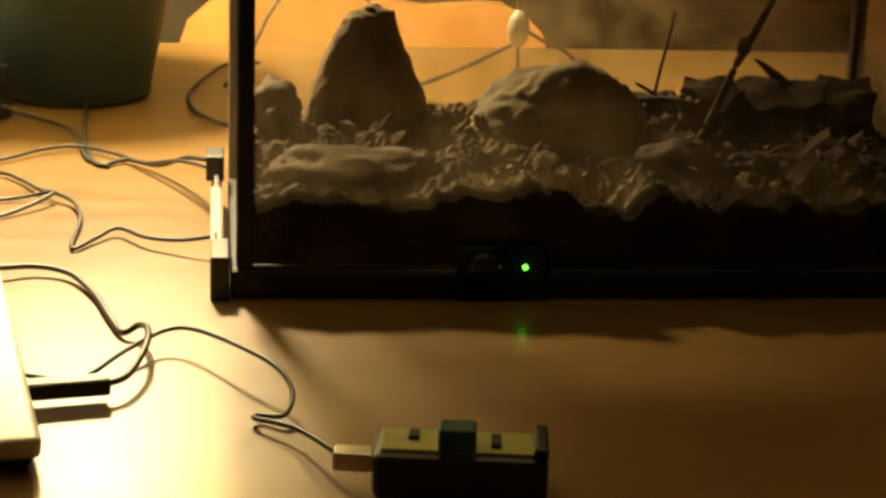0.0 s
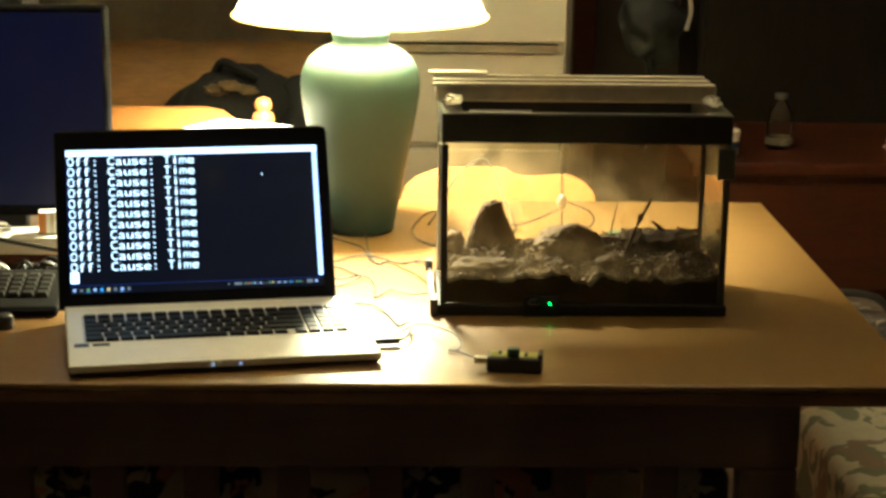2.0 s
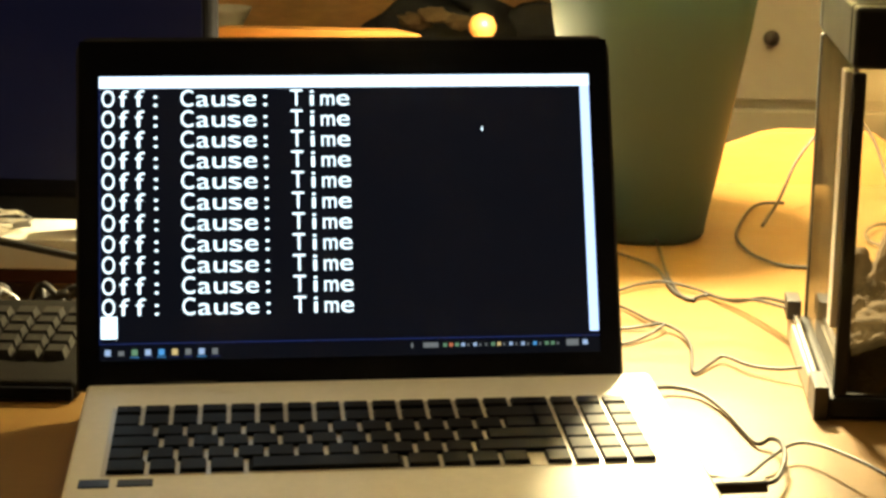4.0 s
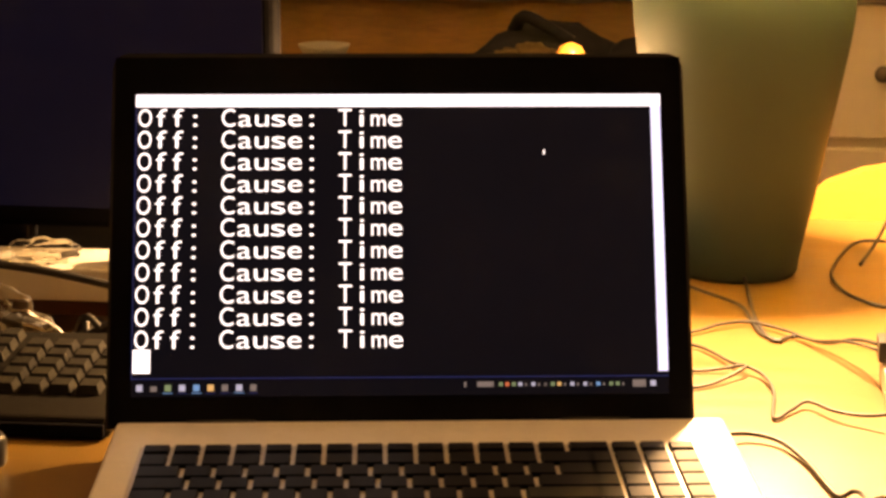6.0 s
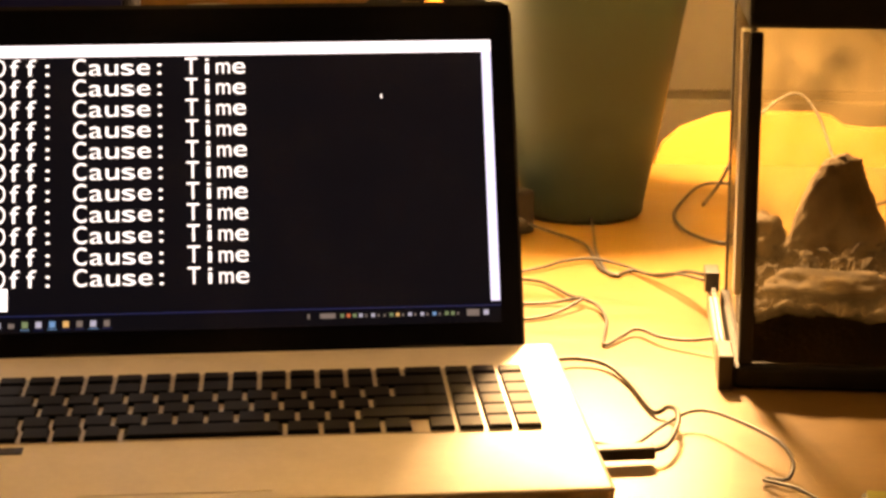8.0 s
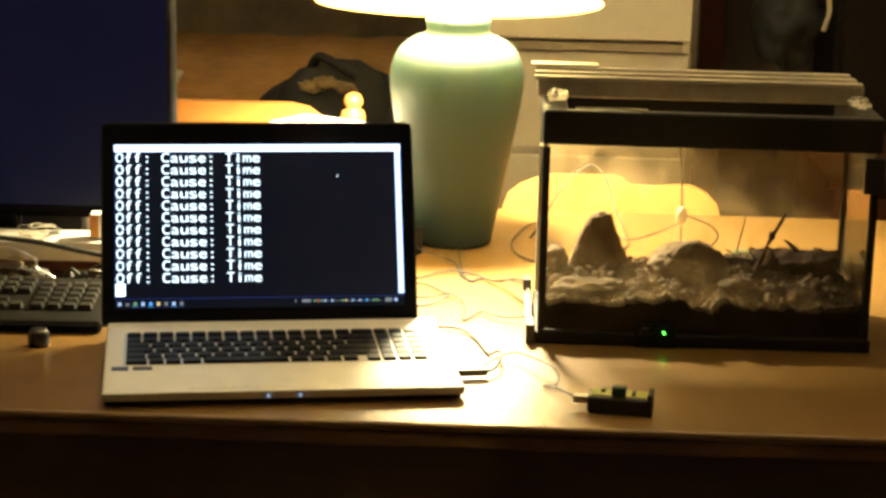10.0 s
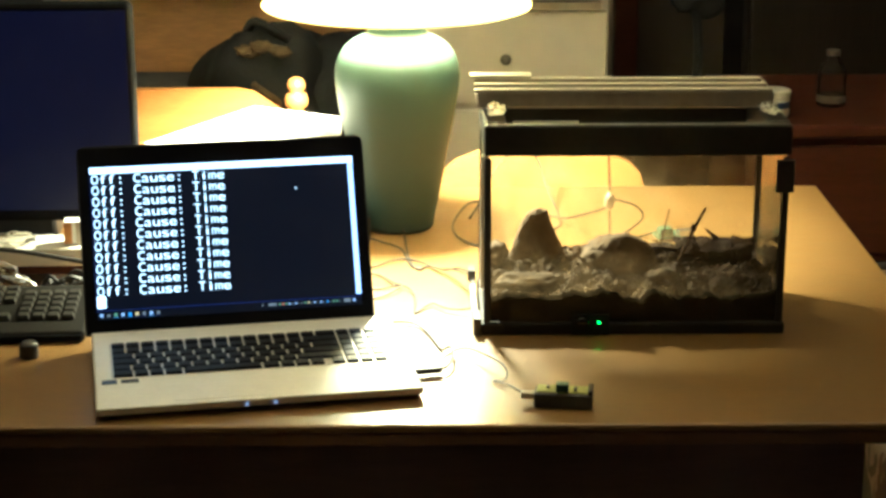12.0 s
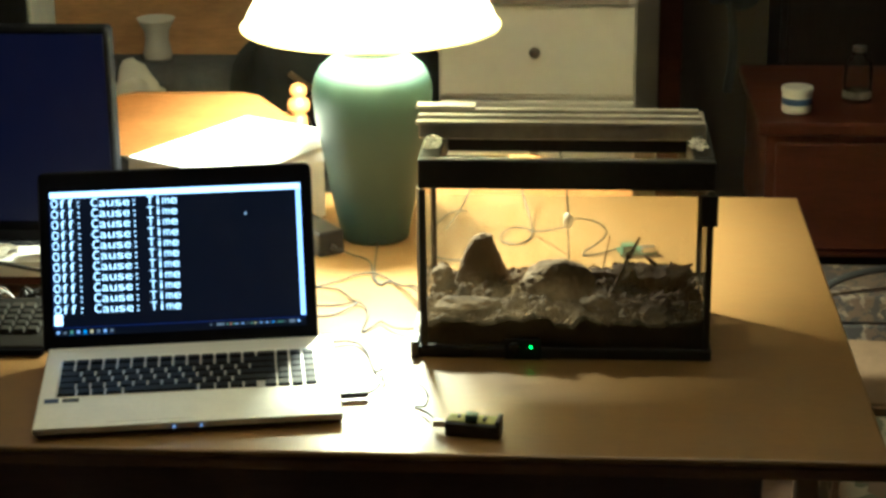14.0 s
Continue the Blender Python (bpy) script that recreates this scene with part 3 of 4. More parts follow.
# ---- the table lamp ----
lamp = thing("table_lamp", "green ceramic table lamp with a lit cream shade", "lamp", pose(LAMP_X, LAMP_Y, TOP))
part("base", lathe([(0.053, 0.0), (0.056, 0.003), (0.057, 0.012), (0.0605, 0.03), (0.067, 0.06), (0.0735, 0.095), (0.0805, 0.135), (0.087, 0.17),
                    (0.0925, 0.20), (0.0960, 0.225), (0.0972, 0.243), (0.0960, 0.258), (0.0915, 0.272), (0.083, 0.286), (0.070, 0.297), (0.056, 0.304), (0.047, 0.308),
                    (0.0445, 0.314), (0.047, 0.320), (0.0475, 0.326), (0.044, 0.331), (0.03, 0.333)], 64), M_CERAM, lamp, "glossy green glazed jar body", smooth=True)
part("neck", lathe([(0.014, 0.33), (0.012, 0.335), (0.012, 0.40), (0.016, 0.405), (0.016, 0.456)], 24), M_METAL, lamp, "metal socket neck", smooth=True)
bm = lathe([(0.206, 0.353), (0.204, 0.355), (0.094, 0.570)], 72, False)
bmesh.ops.solidify(bm, geom=bm.faces[:], thickness=0.0012)
part("shade", bm, M_SHADE, lamp, "cream cloth cone shade, lit from within", smooth=True)
part("rim", tube([(0.206 * math.cos(a), 0.206 * math.sin(a), 0.354) for a in [2 * math.pi * k / 36 for k in range(37)]], 0.0022, 6, 2), M_SHADE, lamp)
part("bulb", lathe([(0.012, 0.456), (0.014, 0.464), (0.024, 0.484), (0.027, 0.499), (0.022, 0.516), (0.008, 0.524)], 24), glow("bulb_glow", (1.0, 0.75, 0.42), 30.0), lamp, "glowing bulb", smooth=True).visible_shadow = False

# ---- the terrarium tank ----
TW, TD = 0.402, 0.205
tank = thing("glass_tank", "small black-framed glass terrarium tank on the table", "terrarium", pose(0, 0, TOP))
part("base_trim", box(0, TW, 0, TD, 0.0, 0.016, 0.003), M_TANKB, tank, "black plastic base trim")
G = 0.004
part("glass_pane", box(0.008, TW - 0.008, 0.004, 0.004 + G, 0.016, 0.245), M_GLASS, tank, "front glass, dusty and tinted to deepen the shadow")
part("glass_pane", box(0.008, TW - 0.008, TD - 0.004 - G, TD - 0.004, 0.016, 0.245), M_DUSTY, tank).visible_shadow = False
part("glass_pane", box(0.004, 0.008, 0.009, TD - 0.009, 0.016, 0.245), M_DUSTY, tank).visible_shadow = False
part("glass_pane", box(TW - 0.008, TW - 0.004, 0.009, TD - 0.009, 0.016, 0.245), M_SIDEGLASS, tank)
for x in (0.003, TW - 0.012):
    for y in (0.0025, TD - 0.0115):
        part("corner_strip", box(x, x + 0.009, y, y + 0.009, 0.016, 0.24, 0.0015), M_TANKB, tank)
# Added white strip imitates the side pane's edge catching the lamp.
part("lit_edge_strip", box(-0.0012, 0.0036, 0.012, 0.030, 0.062, 0.24, 0.0008), M_WHITEP, tank, "pale strip painted as the lit edge of the dusty side glass")
# top frame: four bars round an opening
part("frame_bar", box(0.002, TW - 0.002, 0.001, 0.020, 0.243, 0.284, 0.003), M_TANKB, tank, "black plastic top frame")
part("frame_bar", box(0.002, TW - 0.002, TD - 0.020, TD - 0.001, 0.243, 0.284, 0.003), M_TANKB, tank)
part("frame_bar", box(0.002, 0.032, 0.021, TD - 0.021, 0.243, 0.284, 0.003), M_TANKB, tank)
part("frame_bar", box(TW - 0.032, TW - 0.002, 0.021, TD - 0.021, 0.243, 0.284, 0.003), M_TANKB, tank)
part("latch", box(TW - 0.022, TW + 0.002, -0.004, 0.0005, 0.195, 0.239, 0.0015), M_BLACK, tank, "black plastic latch tab")
# Pale sliver stands in for the highlight on the frame's inner lip.
part("edge_highlight", box(0.040, 0.125, 0.0205, 0.0225, 0.283, 0.2855), M_HOODL, tank, "pale sliver painted as a highlight on the inner edge")

hood = thing("tank_hood", "grey slatted light hood lying on the tank", "hood", pose(0, 0, TOP + 0.284))
part("body", box(-0.004, TW - 0.010, 0.102, 0.182, 0.0, 0.023, 0.003), M_HOOD, hood, "grey plastic hood body")
for i, (y0, z) in enumerate(((0.1005, 0.0225), (0.129, 0.0240), (0.157, 0.0255))):
    part("slat", box(-0.008 + 0.001 * i, TW - 0.012 - 0.003 * i, y0, y0 + 0.013, z - 0.0015, z + 0.0035, 0.001), M_HOODL, hood, "pale ridged strip")
part("lens_strip", box(-0.012, 0.072, 0.158, 0.184, 0.0291, 0.033, 0.001), M_WHITEP, hood, "bright white end strip")
for x, s in ((0.006, 71), (TW - 0.036, 72)):
    w = thing("tape_wad", "crumpled clear plastic film at the tank corner", "plastic film", pose(x + 0.012, 0.055, TOP + 0.295))
    part("film", lump((0.012, 0.024, 0.006), s, 0.6, 5, 3, 0.2), M_FILM, w)

# what is in the tank
bm = bmesh.new()
nx, ny = 130, 66


def ground_height(x, y):
    q = Vector((x * 14, y * 14, 0.7))
    edge = 0.016 + 0.55 * min(0.022, 0.4 * max(0.0, y - 0.01))
    return 0.016 + 0.030 + edge * 0.55 + 0.012 * noise.noise(q) + 0.010 * noise.noise(q * 2.7) + 0.006 * noise.noise(q * 6) + 0.0042 * noise.noise(q * 13) + 0.003 * noise.noise(q * 29)


gv = [[bm.verts.new((0.0095 + (TW - 0.019) * i / nx, 0.0105 + (TD - 0.021) * j / ny, 0)) for j in range(ny + 1)] for i in range(nx + 1)]
for col in gv:
    for v in col:
        v.co.z = ground_height(v.co.x, v.co.y)
for i in range(nx):
    for j in range(ny):
        bm.faces.new((gv[i][j], gv[i + 1][j], gv[i + 1][j + 1], gv[i][j + 1]))
soil = tagged(part("soil", bm, M_SOIL, smooth=False, at=pose(0, 0, TOP)), "dry crumbly grey-brown soil filling the tank", "soil", kind="stuff")
# Front soil face: its shade is painted in as near-black.
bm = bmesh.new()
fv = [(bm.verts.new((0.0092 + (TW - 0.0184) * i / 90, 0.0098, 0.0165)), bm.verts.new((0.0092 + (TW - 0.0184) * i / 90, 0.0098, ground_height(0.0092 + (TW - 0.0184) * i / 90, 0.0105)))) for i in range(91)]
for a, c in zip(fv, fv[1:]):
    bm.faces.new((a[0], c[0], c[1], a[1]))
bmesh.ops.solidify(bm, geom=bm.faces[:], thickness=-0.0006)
tagged(part("soil_face", bm, M_EARTHSHADE, at=pose(0, 0, TOP)), "soil against the front glass, coloured near-black for its shade", "soil", kind="stuff")

rng = random.Random(5)
bm = bmesh.new()
for k in range(260):
    x, y = rng.uniform(0.014, TW - 0.014), rng.uniform(0.014, TD - 0.014)
    r = rng.choice((0.002, 0.003, 0.0045, 0.006, 0.0085))
    m = Matrix.Translation((x, y, ground_height(x, y) + r * 0.3)) @ Euler((rng.random() * 6, rng.random() * 6, rng.random() * 6)).to_matrix().to_4x4() @ Matrix.Diagonal((r, r * rng.uniform(0.5, 1), r * rng.uniform(0.4, 0.9), 1))
    res = bmesh.ops.create_icosphere(bm, subdivisions=1, radius=1.0, matrix=m)
    for v in res["verts"]:
        v.co += Vector((noise.noise(v.co * 300), noise.noise(v.co * 310 + Vector((9, 0, 0))), noise.noise(v.co * 290))) * r * 0.35
tagged(part("soil_crumbs", bm, M_SOIL, at=pose(0, 0, TOP)), "loose soil crumbs and gravel", "soil", kind="stuff")
bm = bmesh.new()
for k in range(150):
    x, y = rng.uniform(0.20, TW - 0.02), rng.uniform(0.02, TD - 0.02)
    if rng.random() < 0.25:
        x = rng.uniform(0.02, 0.2)
    l = rng.uniform(0.008, 0.028)
    a, e = rng.uniform(0, 6.3), rng.uniform(-0.15, 0.5)
    p0 = Vector((x, y, ground_height(x, y) + 0.003))
    d = Vector((math.cos(a) * math.cos(e), math.sin(a) * math.cos(e), math.sin(e)))
    q = p0 + d * l
    q.x, q.y = min(max(q.x, 0.014), TW - 0.014), min(max(q.y, 0.014), TD - 0.014)
    tube([p0, (p0 + q) / 2 + Vector((0, 0, rng.uniform(0, 0.004))), q], rng.uniform(0.0006, 0.0016), 5, 3, bm=bm)
tagged(part("bark_shreds", bm, M_BARK, at=pose(0, 0, TOP)), "scattered dark bark shreds and twigs", "bark", kind="stuff")
bm = bmesh.new()
for k in range(60):
    x, y = rng.uniform(0.24, TW - 0.03), rng.uniform(0.03, TD - 0.03)
    s = rng.uniform(0.006, 0.014)
    m = Matrix.Translation((x, y, ground_height(x, y) + 0.006)) @ Euler((rng.uniform(-0.7, 0.7), rng.uniform(-0.7, 0.7), rng.random() * 6)).to_matrix().to_4x4()
    ring = [bm.verts.new(m @ Vector((s * math.cos(t), 0.55 * s * math.sin(t), 0.25 * s * math.cos(2 * t)))) for t in [k2 * math.pi / 4 for k2 in range(8)]]
    bm.faces.new(ring)
bmesh.ops.solidify(bm, geom=bm.faces[:], thickness=0.0004)
tagged(part("dry_leaves", bm, M_LEAF, at=pose(0, 0, TOP)), "curled dry brown leaves on the soil", "leaves", kind="stuff")

# rocks
bm = lump((1, 1, 1), 11, 0.12, 2.0, 5, 0.05)
for v in bm.verts:
    h = (v.co.z + 1) / 2
    k = max(0.06, 1.02 - 0.74 * h ** 1.35) / max(0.35, math.sqrt(max(0.001, 1 - min(0.99, v.co.z * v.co.z)))) if abs(v.co.z) < 0.93 else 0.6
    v.co = Vector((v.co.x * 0.041 * min(k, 1.25), v.co.y * 0.032 * min(k, 1.25), h * 0.085))
    if v.co.x > 0.004:
        v.co.y += 0.12 * (v.co.x - 0.004)
cone = tagged(part("cone_rock", bm, M_ROCK, smooth=True, at=pose(0.080, 0.145, TOP + 0.048)), "pointed grey cone of rough stone standing in the soil", "rock")
tagged(part("dome_rock", lump((0.052, 0.040, 0.048), 17, 0.28, 2.4, 5, 0.07), M_ROCK, smooth=True, at=pose(0.190, 0.112, TOP + 0.060)), "rounded grey stone half buried in the soil", "rock")
for nm, x, y, z, r, s, mt, lb in (("flat_stone", 0.062, 0.045, 0.062, (0.040, 0.024, 0.010), 81, M_SOIL, "low crumbly stone beside the pointed rock"),
                                  ("flat_stone", 0.245, 0.045, 0.066, (0.022, 0.016, 0.012), 82, M_SOIL, "low pale stone at the foot of the twig"),
                                  ("small_stone", 0.025, 0.12, 0.078, (0.014, 0.02, 0.016), 83, M_ROCK, "small grey stone in the tank corner")):
    tagged(part(nm, lump(r, s, 0.4, 3, 4, 0.12), mt, smooth=True, at=pose(x, y, TOP + z)), lb, "rock")
bark = thing("bark_piece", "curled slab of dark brown bark on the soil", "bark", pose(0.325, 0.125, TOP + 0.070, 4, -3, -8))
bm = bmesh.new()
rows = []
for i in range(25):
    u = i / 24
    row = []
    for j in range(13):
        a = math.pi * (0.08 + 0.84 * j / 12)
        q = Vector((-0.052 + 0.104 * u, -0.030 * math.cos(a), 0.026 * math.sin(a)))
        q += Vector((0.010 * noise.noise(q * 60), 0.004 * noise.noise(q * 90), 0.006 * noise.noise(q * 70 + Vector((3, 3, 3)))))
        row.append(bm.verts.new(q))
    rows.append(row)
for i in range(24):
    for j in range(12):
        bm.faces.new((rows[i][j], rows[i + 1][j], rows[i + 1][j + 1], rows[i][j + 1]))
bmesh.ops.solidify(bm, geom=bm.faces[:], thickness=0.004)
part("slab", bm, M_BARK, bark)
part("splinter", tube([(0.004, 0.01, 0.022), (-0.006, 0.012, 0.031), (-0.013, 0.015, 0.036)], 0.004, 7, taper=0.2), M_BARK, bark)
stump = thing("root_piece", "knobbly piece of dark root in the tank", "root", pose(0.262, 0.135, TOP + 0.066))
part("knot", lump((0.024, 0.02, 0.018), 91, 0.6, 4, 4, 0.2), M_BARK, stump)
part("prong", tube([(0.0, 0, 0.008), (-0.010, 0.002, 0.018), (-0.022, 0.004, 0.025)], 0.0024, 7, taper=0.3, wobble=0.3), M_BARK, stump)
twig = thing("twig", "thin dark twig standing upright in the soil", "twig", pose(0, 0, TOP))
part("stem", tube([(0.255, 0.075, 0.055), (0.268, 0.078, 0.075), (0.283, 0.081, 0.110), (0.296, 0.083, 0.135), (0.304, 0.083, 0.151)], 0.0032, 8, taper=0.55, wobble=0.25), M_BARK, twig)
part("knot", lump((0.0042, 0.0038, 0.0055), 95, 0.3, 3, 3), M_BARK, twig, smooth=True, at=pose(0.2885, 0.082, 0.123))
twig2 = thing("twig", "fine grey twig leaning among the bark", "twig", pose(0, 0, TOP))
part("stem", tube([(0.252, 0.15, 0.060), (0.256, 0.15, 0.090), (0.262, 0.15, 0.120), (0.264, 0.15, 0.132)], 0.0013, 6, taper=0.5), M_BARK, twig2)
twig3 = thing("twig", "short dark stick lying across the soil", "twig", pose(0, 0, TOP))
part("stem", tube([(0.225, 0.13, 0.078), (0.25, 0.125, 0.084), (0.285, 0.12, 0.080)], 0.003, 7, taper=0.5, wobble=0.3), M_BARK, twig3)

# sensor pod at the foot of the tank with its green lamp
pod = thing("sensor_pod", "small black sensor pod with a lit green lamp", "sensor", pose(0.145, -0.004, TOP))
# Case takes the same shade-black as the soil face, to blend in.
part("case", box(-0.026, 0.024, 0.0005, 0.0035, 0.0005, 0.030, 0.001), M_EARTHSHADE, pod)
part("lens", lathe([(0.009, 0), (0.009, 0.003), (0.006, 0.0045)], 24), M_BLACKG, pod, "dark round lens", smooth=True, at=pose(-0.012, 0.0005, 0.018, 90))
part("lamp", lathe([(0.0013, 0), (0.0013, 0.001), (0.0006, 0.0016)], 14), M_LED, pod, "lit green light", smooth=True, at=pose(0.010, 0.0005, 0.019, 90))

# pale strip lying along the foot of the tank's side, with a plug block at its far end
hub = thing("circuit_module", "narrow pale plastic strip along the foot of the tank", "circuit board", pose(-0.0045, 0.0, TOP))
part("strip", box(-0.006, 0.001, 0.036, 0.196, 0.002, 0.020, 0.0012), M_HOODL, hub, "pale clear plastic strip")
part("ridge", box(-0.004, -0.001, 0.038, 0.171, 0.020, 0.026, 0.0008), M_FILM, hub, "clear raised rib")
part("plug_block", box(-0.009, 0.002, 0.172, 0.198, 0.0205, 0.036, 0.001), M_BLACK, hub, "black plug block")
part("foot", box(-0.006, 0.004, -0.003, 0.034, 0.0, 0.024, 0.001), M_BLACK, hub, "black end foot")

pcb = thing("circuit_board", "green circuit board lying behind the tank", "circuit board", pose(0.313, 0.452, TOP, 0, 0, 12))
part("board", box(-0.03, 0.03, -0.02, 0.02, 0.004, 0.007), M_PCB, pcb)
part("socket", box(-0.026, -0.006, -0.016, 0.004, 0.007, 0.020, 0.001), M_PCB, pcb)
part("socket", box(0.004, 0.026, -0.018, -0.002, 0.007, 0.016, 0.001), M_METAL, pcb, "bright metal socket")
for x in (-0.026, 0.026):
    for y in (-0.016, 0.016):
        part("pin", box(x - 0.001, x + 0.001, y - 0.001, y + 0.001, 0, 0.004), M_METAL, pcb)

# ---- the small board box on the table front ----
dev = thing("board_box", "black box with a lime circuit board on top", "circuit board", pose(0.0890, -0.253, TOP, 0, 0, -8))
part("case", box(-0.034, 0.036, -0.014, 0.016, 0.0, 0.019, 0.003), M_BLACK, dev, "black case")
part("board", box(-0.031, 0.033, -0.010, 0.013, 0.0185, 0.0205, 0.0004), M_LIME, dev, "lime green circuit board")
part("end_lip", box(0.030, 0.036, -0.013, 0.015, 0.0185, 0.024, 0.0015), M_BLACK, dev)
part("terminal", box(-0.008, 0.007, -0.012, 0.001, 0.0205, 0.030, 0.001), M_TEAL, dev, "dark teal terminal block")
part("chip", box(0.013, 0.017, -0.006, 0.006, 0.0205, 0.0225, 0.0004), M_BLACK, dev)
part("chip", box(-0.020, -0.016, 0.000, 0.008, 0.0205, 0.0225, 0.0004), M_BLACK, dev)
part("usb_plug", box(-0.050, -0.034, -0.006, 0.004, 0.008, 0.016, 0.001), M_METAL, dev, "bright metal plug")

# ---- the laptop ----
LAP = pose(-0.3205, -0.0245, TOP, 0, 0, 10.2)
LW, LD = 0.378, 0.250
L0, L1 = -0.187, 0.203
lap = thing("laptop", "open silver laptop with black keys showing a text window", "laptop", LAP)
bm = bmesh.new()
box(L0, L1, -LD, 0.012, 0.003, 0.022, 0.0, bm=bm)
for v in bm.verts:
    if v.co.z > 0.01:
        v.co.z = 0.0225 if v.co.y > 0 else 0.0165
    elif v.co.y < -0.1:
        v.co.z, v.co.y = 0.005, v.co.y + 0.006
bmesh.ops.bevel(bm, geom=bm.edges[:], offset=0.003, segments=3, affect="EDGES", profile=0.5)
part("base", bm, M_SILVER, lap, "brushed silver base")
part("underside", box(L0 + 0.004, L1 - 0.004, -LD + 0.008, 0.010, 0.002, 0.0048, 0.001), M_BLACK, lap, "black underside")
for x in (-0.16, 0.16):
    for y in (-0.205, -0.01):
        part("rubber_foot", lathe([(0.006, 0), (0.006, 0.0022)], 14), M_BLACK, lap, at=pose(x, y, 0))
slope = math.degrees(math.atan2(0.006, LD + 0.012))


def deck_z(y):
    return 0.0225 + (y - 0.012) * 0.006 / (LD + 0.012)


tilt = pose(0, 0, 0, slope, 0, 0)
part("touchpad", box(-0.095, 0.012, -0.238, -0.172, deck_z(-0.176) - 0.0005, deck_z(-0.176) + 0.0004, 0.0), M_SILVER, lap, "smooth touchpad", at=Matrix.Translation((0, 0, deck_z(-0.176))) @ Matrix.Translation((0, -0.176, 0)) @ tilt @ Matrix.Translation((0, 0.176, -deck_z(-0.176))))
part("key_well", box(-0.172, 0.168, -0.059, 0.059, -0.0004, 0.0003), mat("key_well_silver", (0.62, 0.58, 0.52), 0.36, metal=0.5, vary=0.08, scale=150), lap, "recessed key field",
     at=Matrix.Translation((0.006, -0.096, deck_z(-0.096))) @ tilt)


def key_mesh(w, d):
    bm = box(-w / 2, w / 2, -d / 2, d / 2, 0, 0.0030)
    for v in bm.verts:
        if v.co.z > 0.001:
            v.co.x *= 0.93
            v.co.y *= 0.93
    return finish("key", bm, M_KEY)


rowp = 0.0194
kmesh = {}


def sized_key(w, d):
    if (w, d) not in kmesh:
        kmesh[w, d] = key_mesh(w, d)
    return kmesh[w, d]


keys = lap
for r in range(6):
    y = -0.0470 - r * rowp
    d = 0.0115 if r == 0 else 0.0172
    x = -0.163
    widths = {0: [0.0158] * 15, 1: [0.0158] * 13 + [0.0325], 2: [0.0255] + [0.0158] * 12 + [0.0230], 3: [0.0300] + [0.0158] * 11 + [0.037],
              4: [0.0210] + [0.0158] * 11 + [0.0455], 5: [0.0230, 0.0158, 0.0158, 0.0200, 0.0950, 0.0190, 0.0158, 0.0158, 0.0158]}[r]
    for wk in widths:
        shared("key", sized_key(wk, d), keys, Matrix.Translation((x + wk / 2, y, deck_z(y) + 0.0003)) @ tilt)
        x += wk + 0.0028
    for k in range(4):
        shared("key", sized_key(0.0148, d), keys, Matrix.Translation((0.114 + k * 0.0176, y, deck_z(y) + 0.0003)) @ tilt)
part("sticker", box(-0.178, -0.160, -0.172, -0.160, deck_z(-0.166) - 0.0003, deck_z(-0.166) + 0.0008), M_BLUE, lap, "small blue sticker")
part("sticker", box(-0.155, -0.134, -0.171, -0.161, deck_z(-0.166) - 0.0003, deck_z(-0.166) + 0.0008), M_BLACK, lap, "small black sticker")
for x in (-0.012, 0.022):
    part("status_lamp", box(x, x + 0.003, -LD - 0.0004, -LD + 0.001, 0.0100, 0.0112), M_ICON, lap, "tiny lit status light")
for x in (-0.12, 0.12):
    part("hinge", lathe([(0.0042, -0.022), (0.0042, 0.022)], 18), M_BLACK, lap, smooth=True, at=pose(x, 0.0115, 0.0205, 0, 90, 0))

# lid, leaning back; built upright in its own frame
LID = Matrix.Translation((-0.005, 0.008, 0.0185)) @ pose(0, 0, 0, -23.5, 0, 0) @ Matrix.Diagonal((1, 1, 1.01, 1))
bm = box(-LW / 2, LW / 2, 0.0, 0.0065, 0.0, 0.2460, 0.0)
bmesh.ops.bevel(bm, geom=[e for e in bm.edges if abs(e.verts[0].co.y - e.verts[1].co.y) > 0.004 and e.verts[0].co.z > 0.2], offset=0.011, segments=5, affect="EDGES", profile=0.5)
lid = part("lid", bm, M_BLACK, lap, "black screen lid", at=LID)
SW, SH, SV = 0.346, 0.1975, 0.0200
part("bezel", box(-LW / 2 + 0.002, LW / 2 - 0.002, -0.0012, 0.0, 0.002, 0.2430, 0.0), M_BEZEL, lid, "glossy black bezel")
part("panel", box(-SW / 2, SW / 2, -0.0018, -0.0013, SV, SV + SH), M_SCREEN, lid, "dark lit screen")
YF = -0.0024


def lit(name, x0, x1, v0, v1, material):
    return part(name, box(-SW / 2 + x0, -SW / 2 + x1, YF, YF + 0.0004, SV + v0, SV + v1), material, lid)


lit("title_bar", 0.0, SW, 0.1893, 0.1975, M_BAR)
lit("scroll_bar", SW - 0.0066, SW - 0.0002, 0.0145, 0.1891, M_SCROLL)
lit("blue_rule", 0.0, SW, 0.0112, 0.0118, M_BLUEL)
lit("left_rule", 0.0, 0.0005, 0.0118, 0.189, M_BLUEL)
lit("text_cursor", 0.001, 0.0120, 0.0150, 0.0300, M_TEXT)
lit("pointer", 0.2678, 0.2686, 0.157, 0.1600, M_TEXT)
TASKS = (M_ICON, M_ICOG, M_ICOGR, M_ICON, M_ICOB, M_ICOY, M_ICOG, M_ICON, M_ICOG)
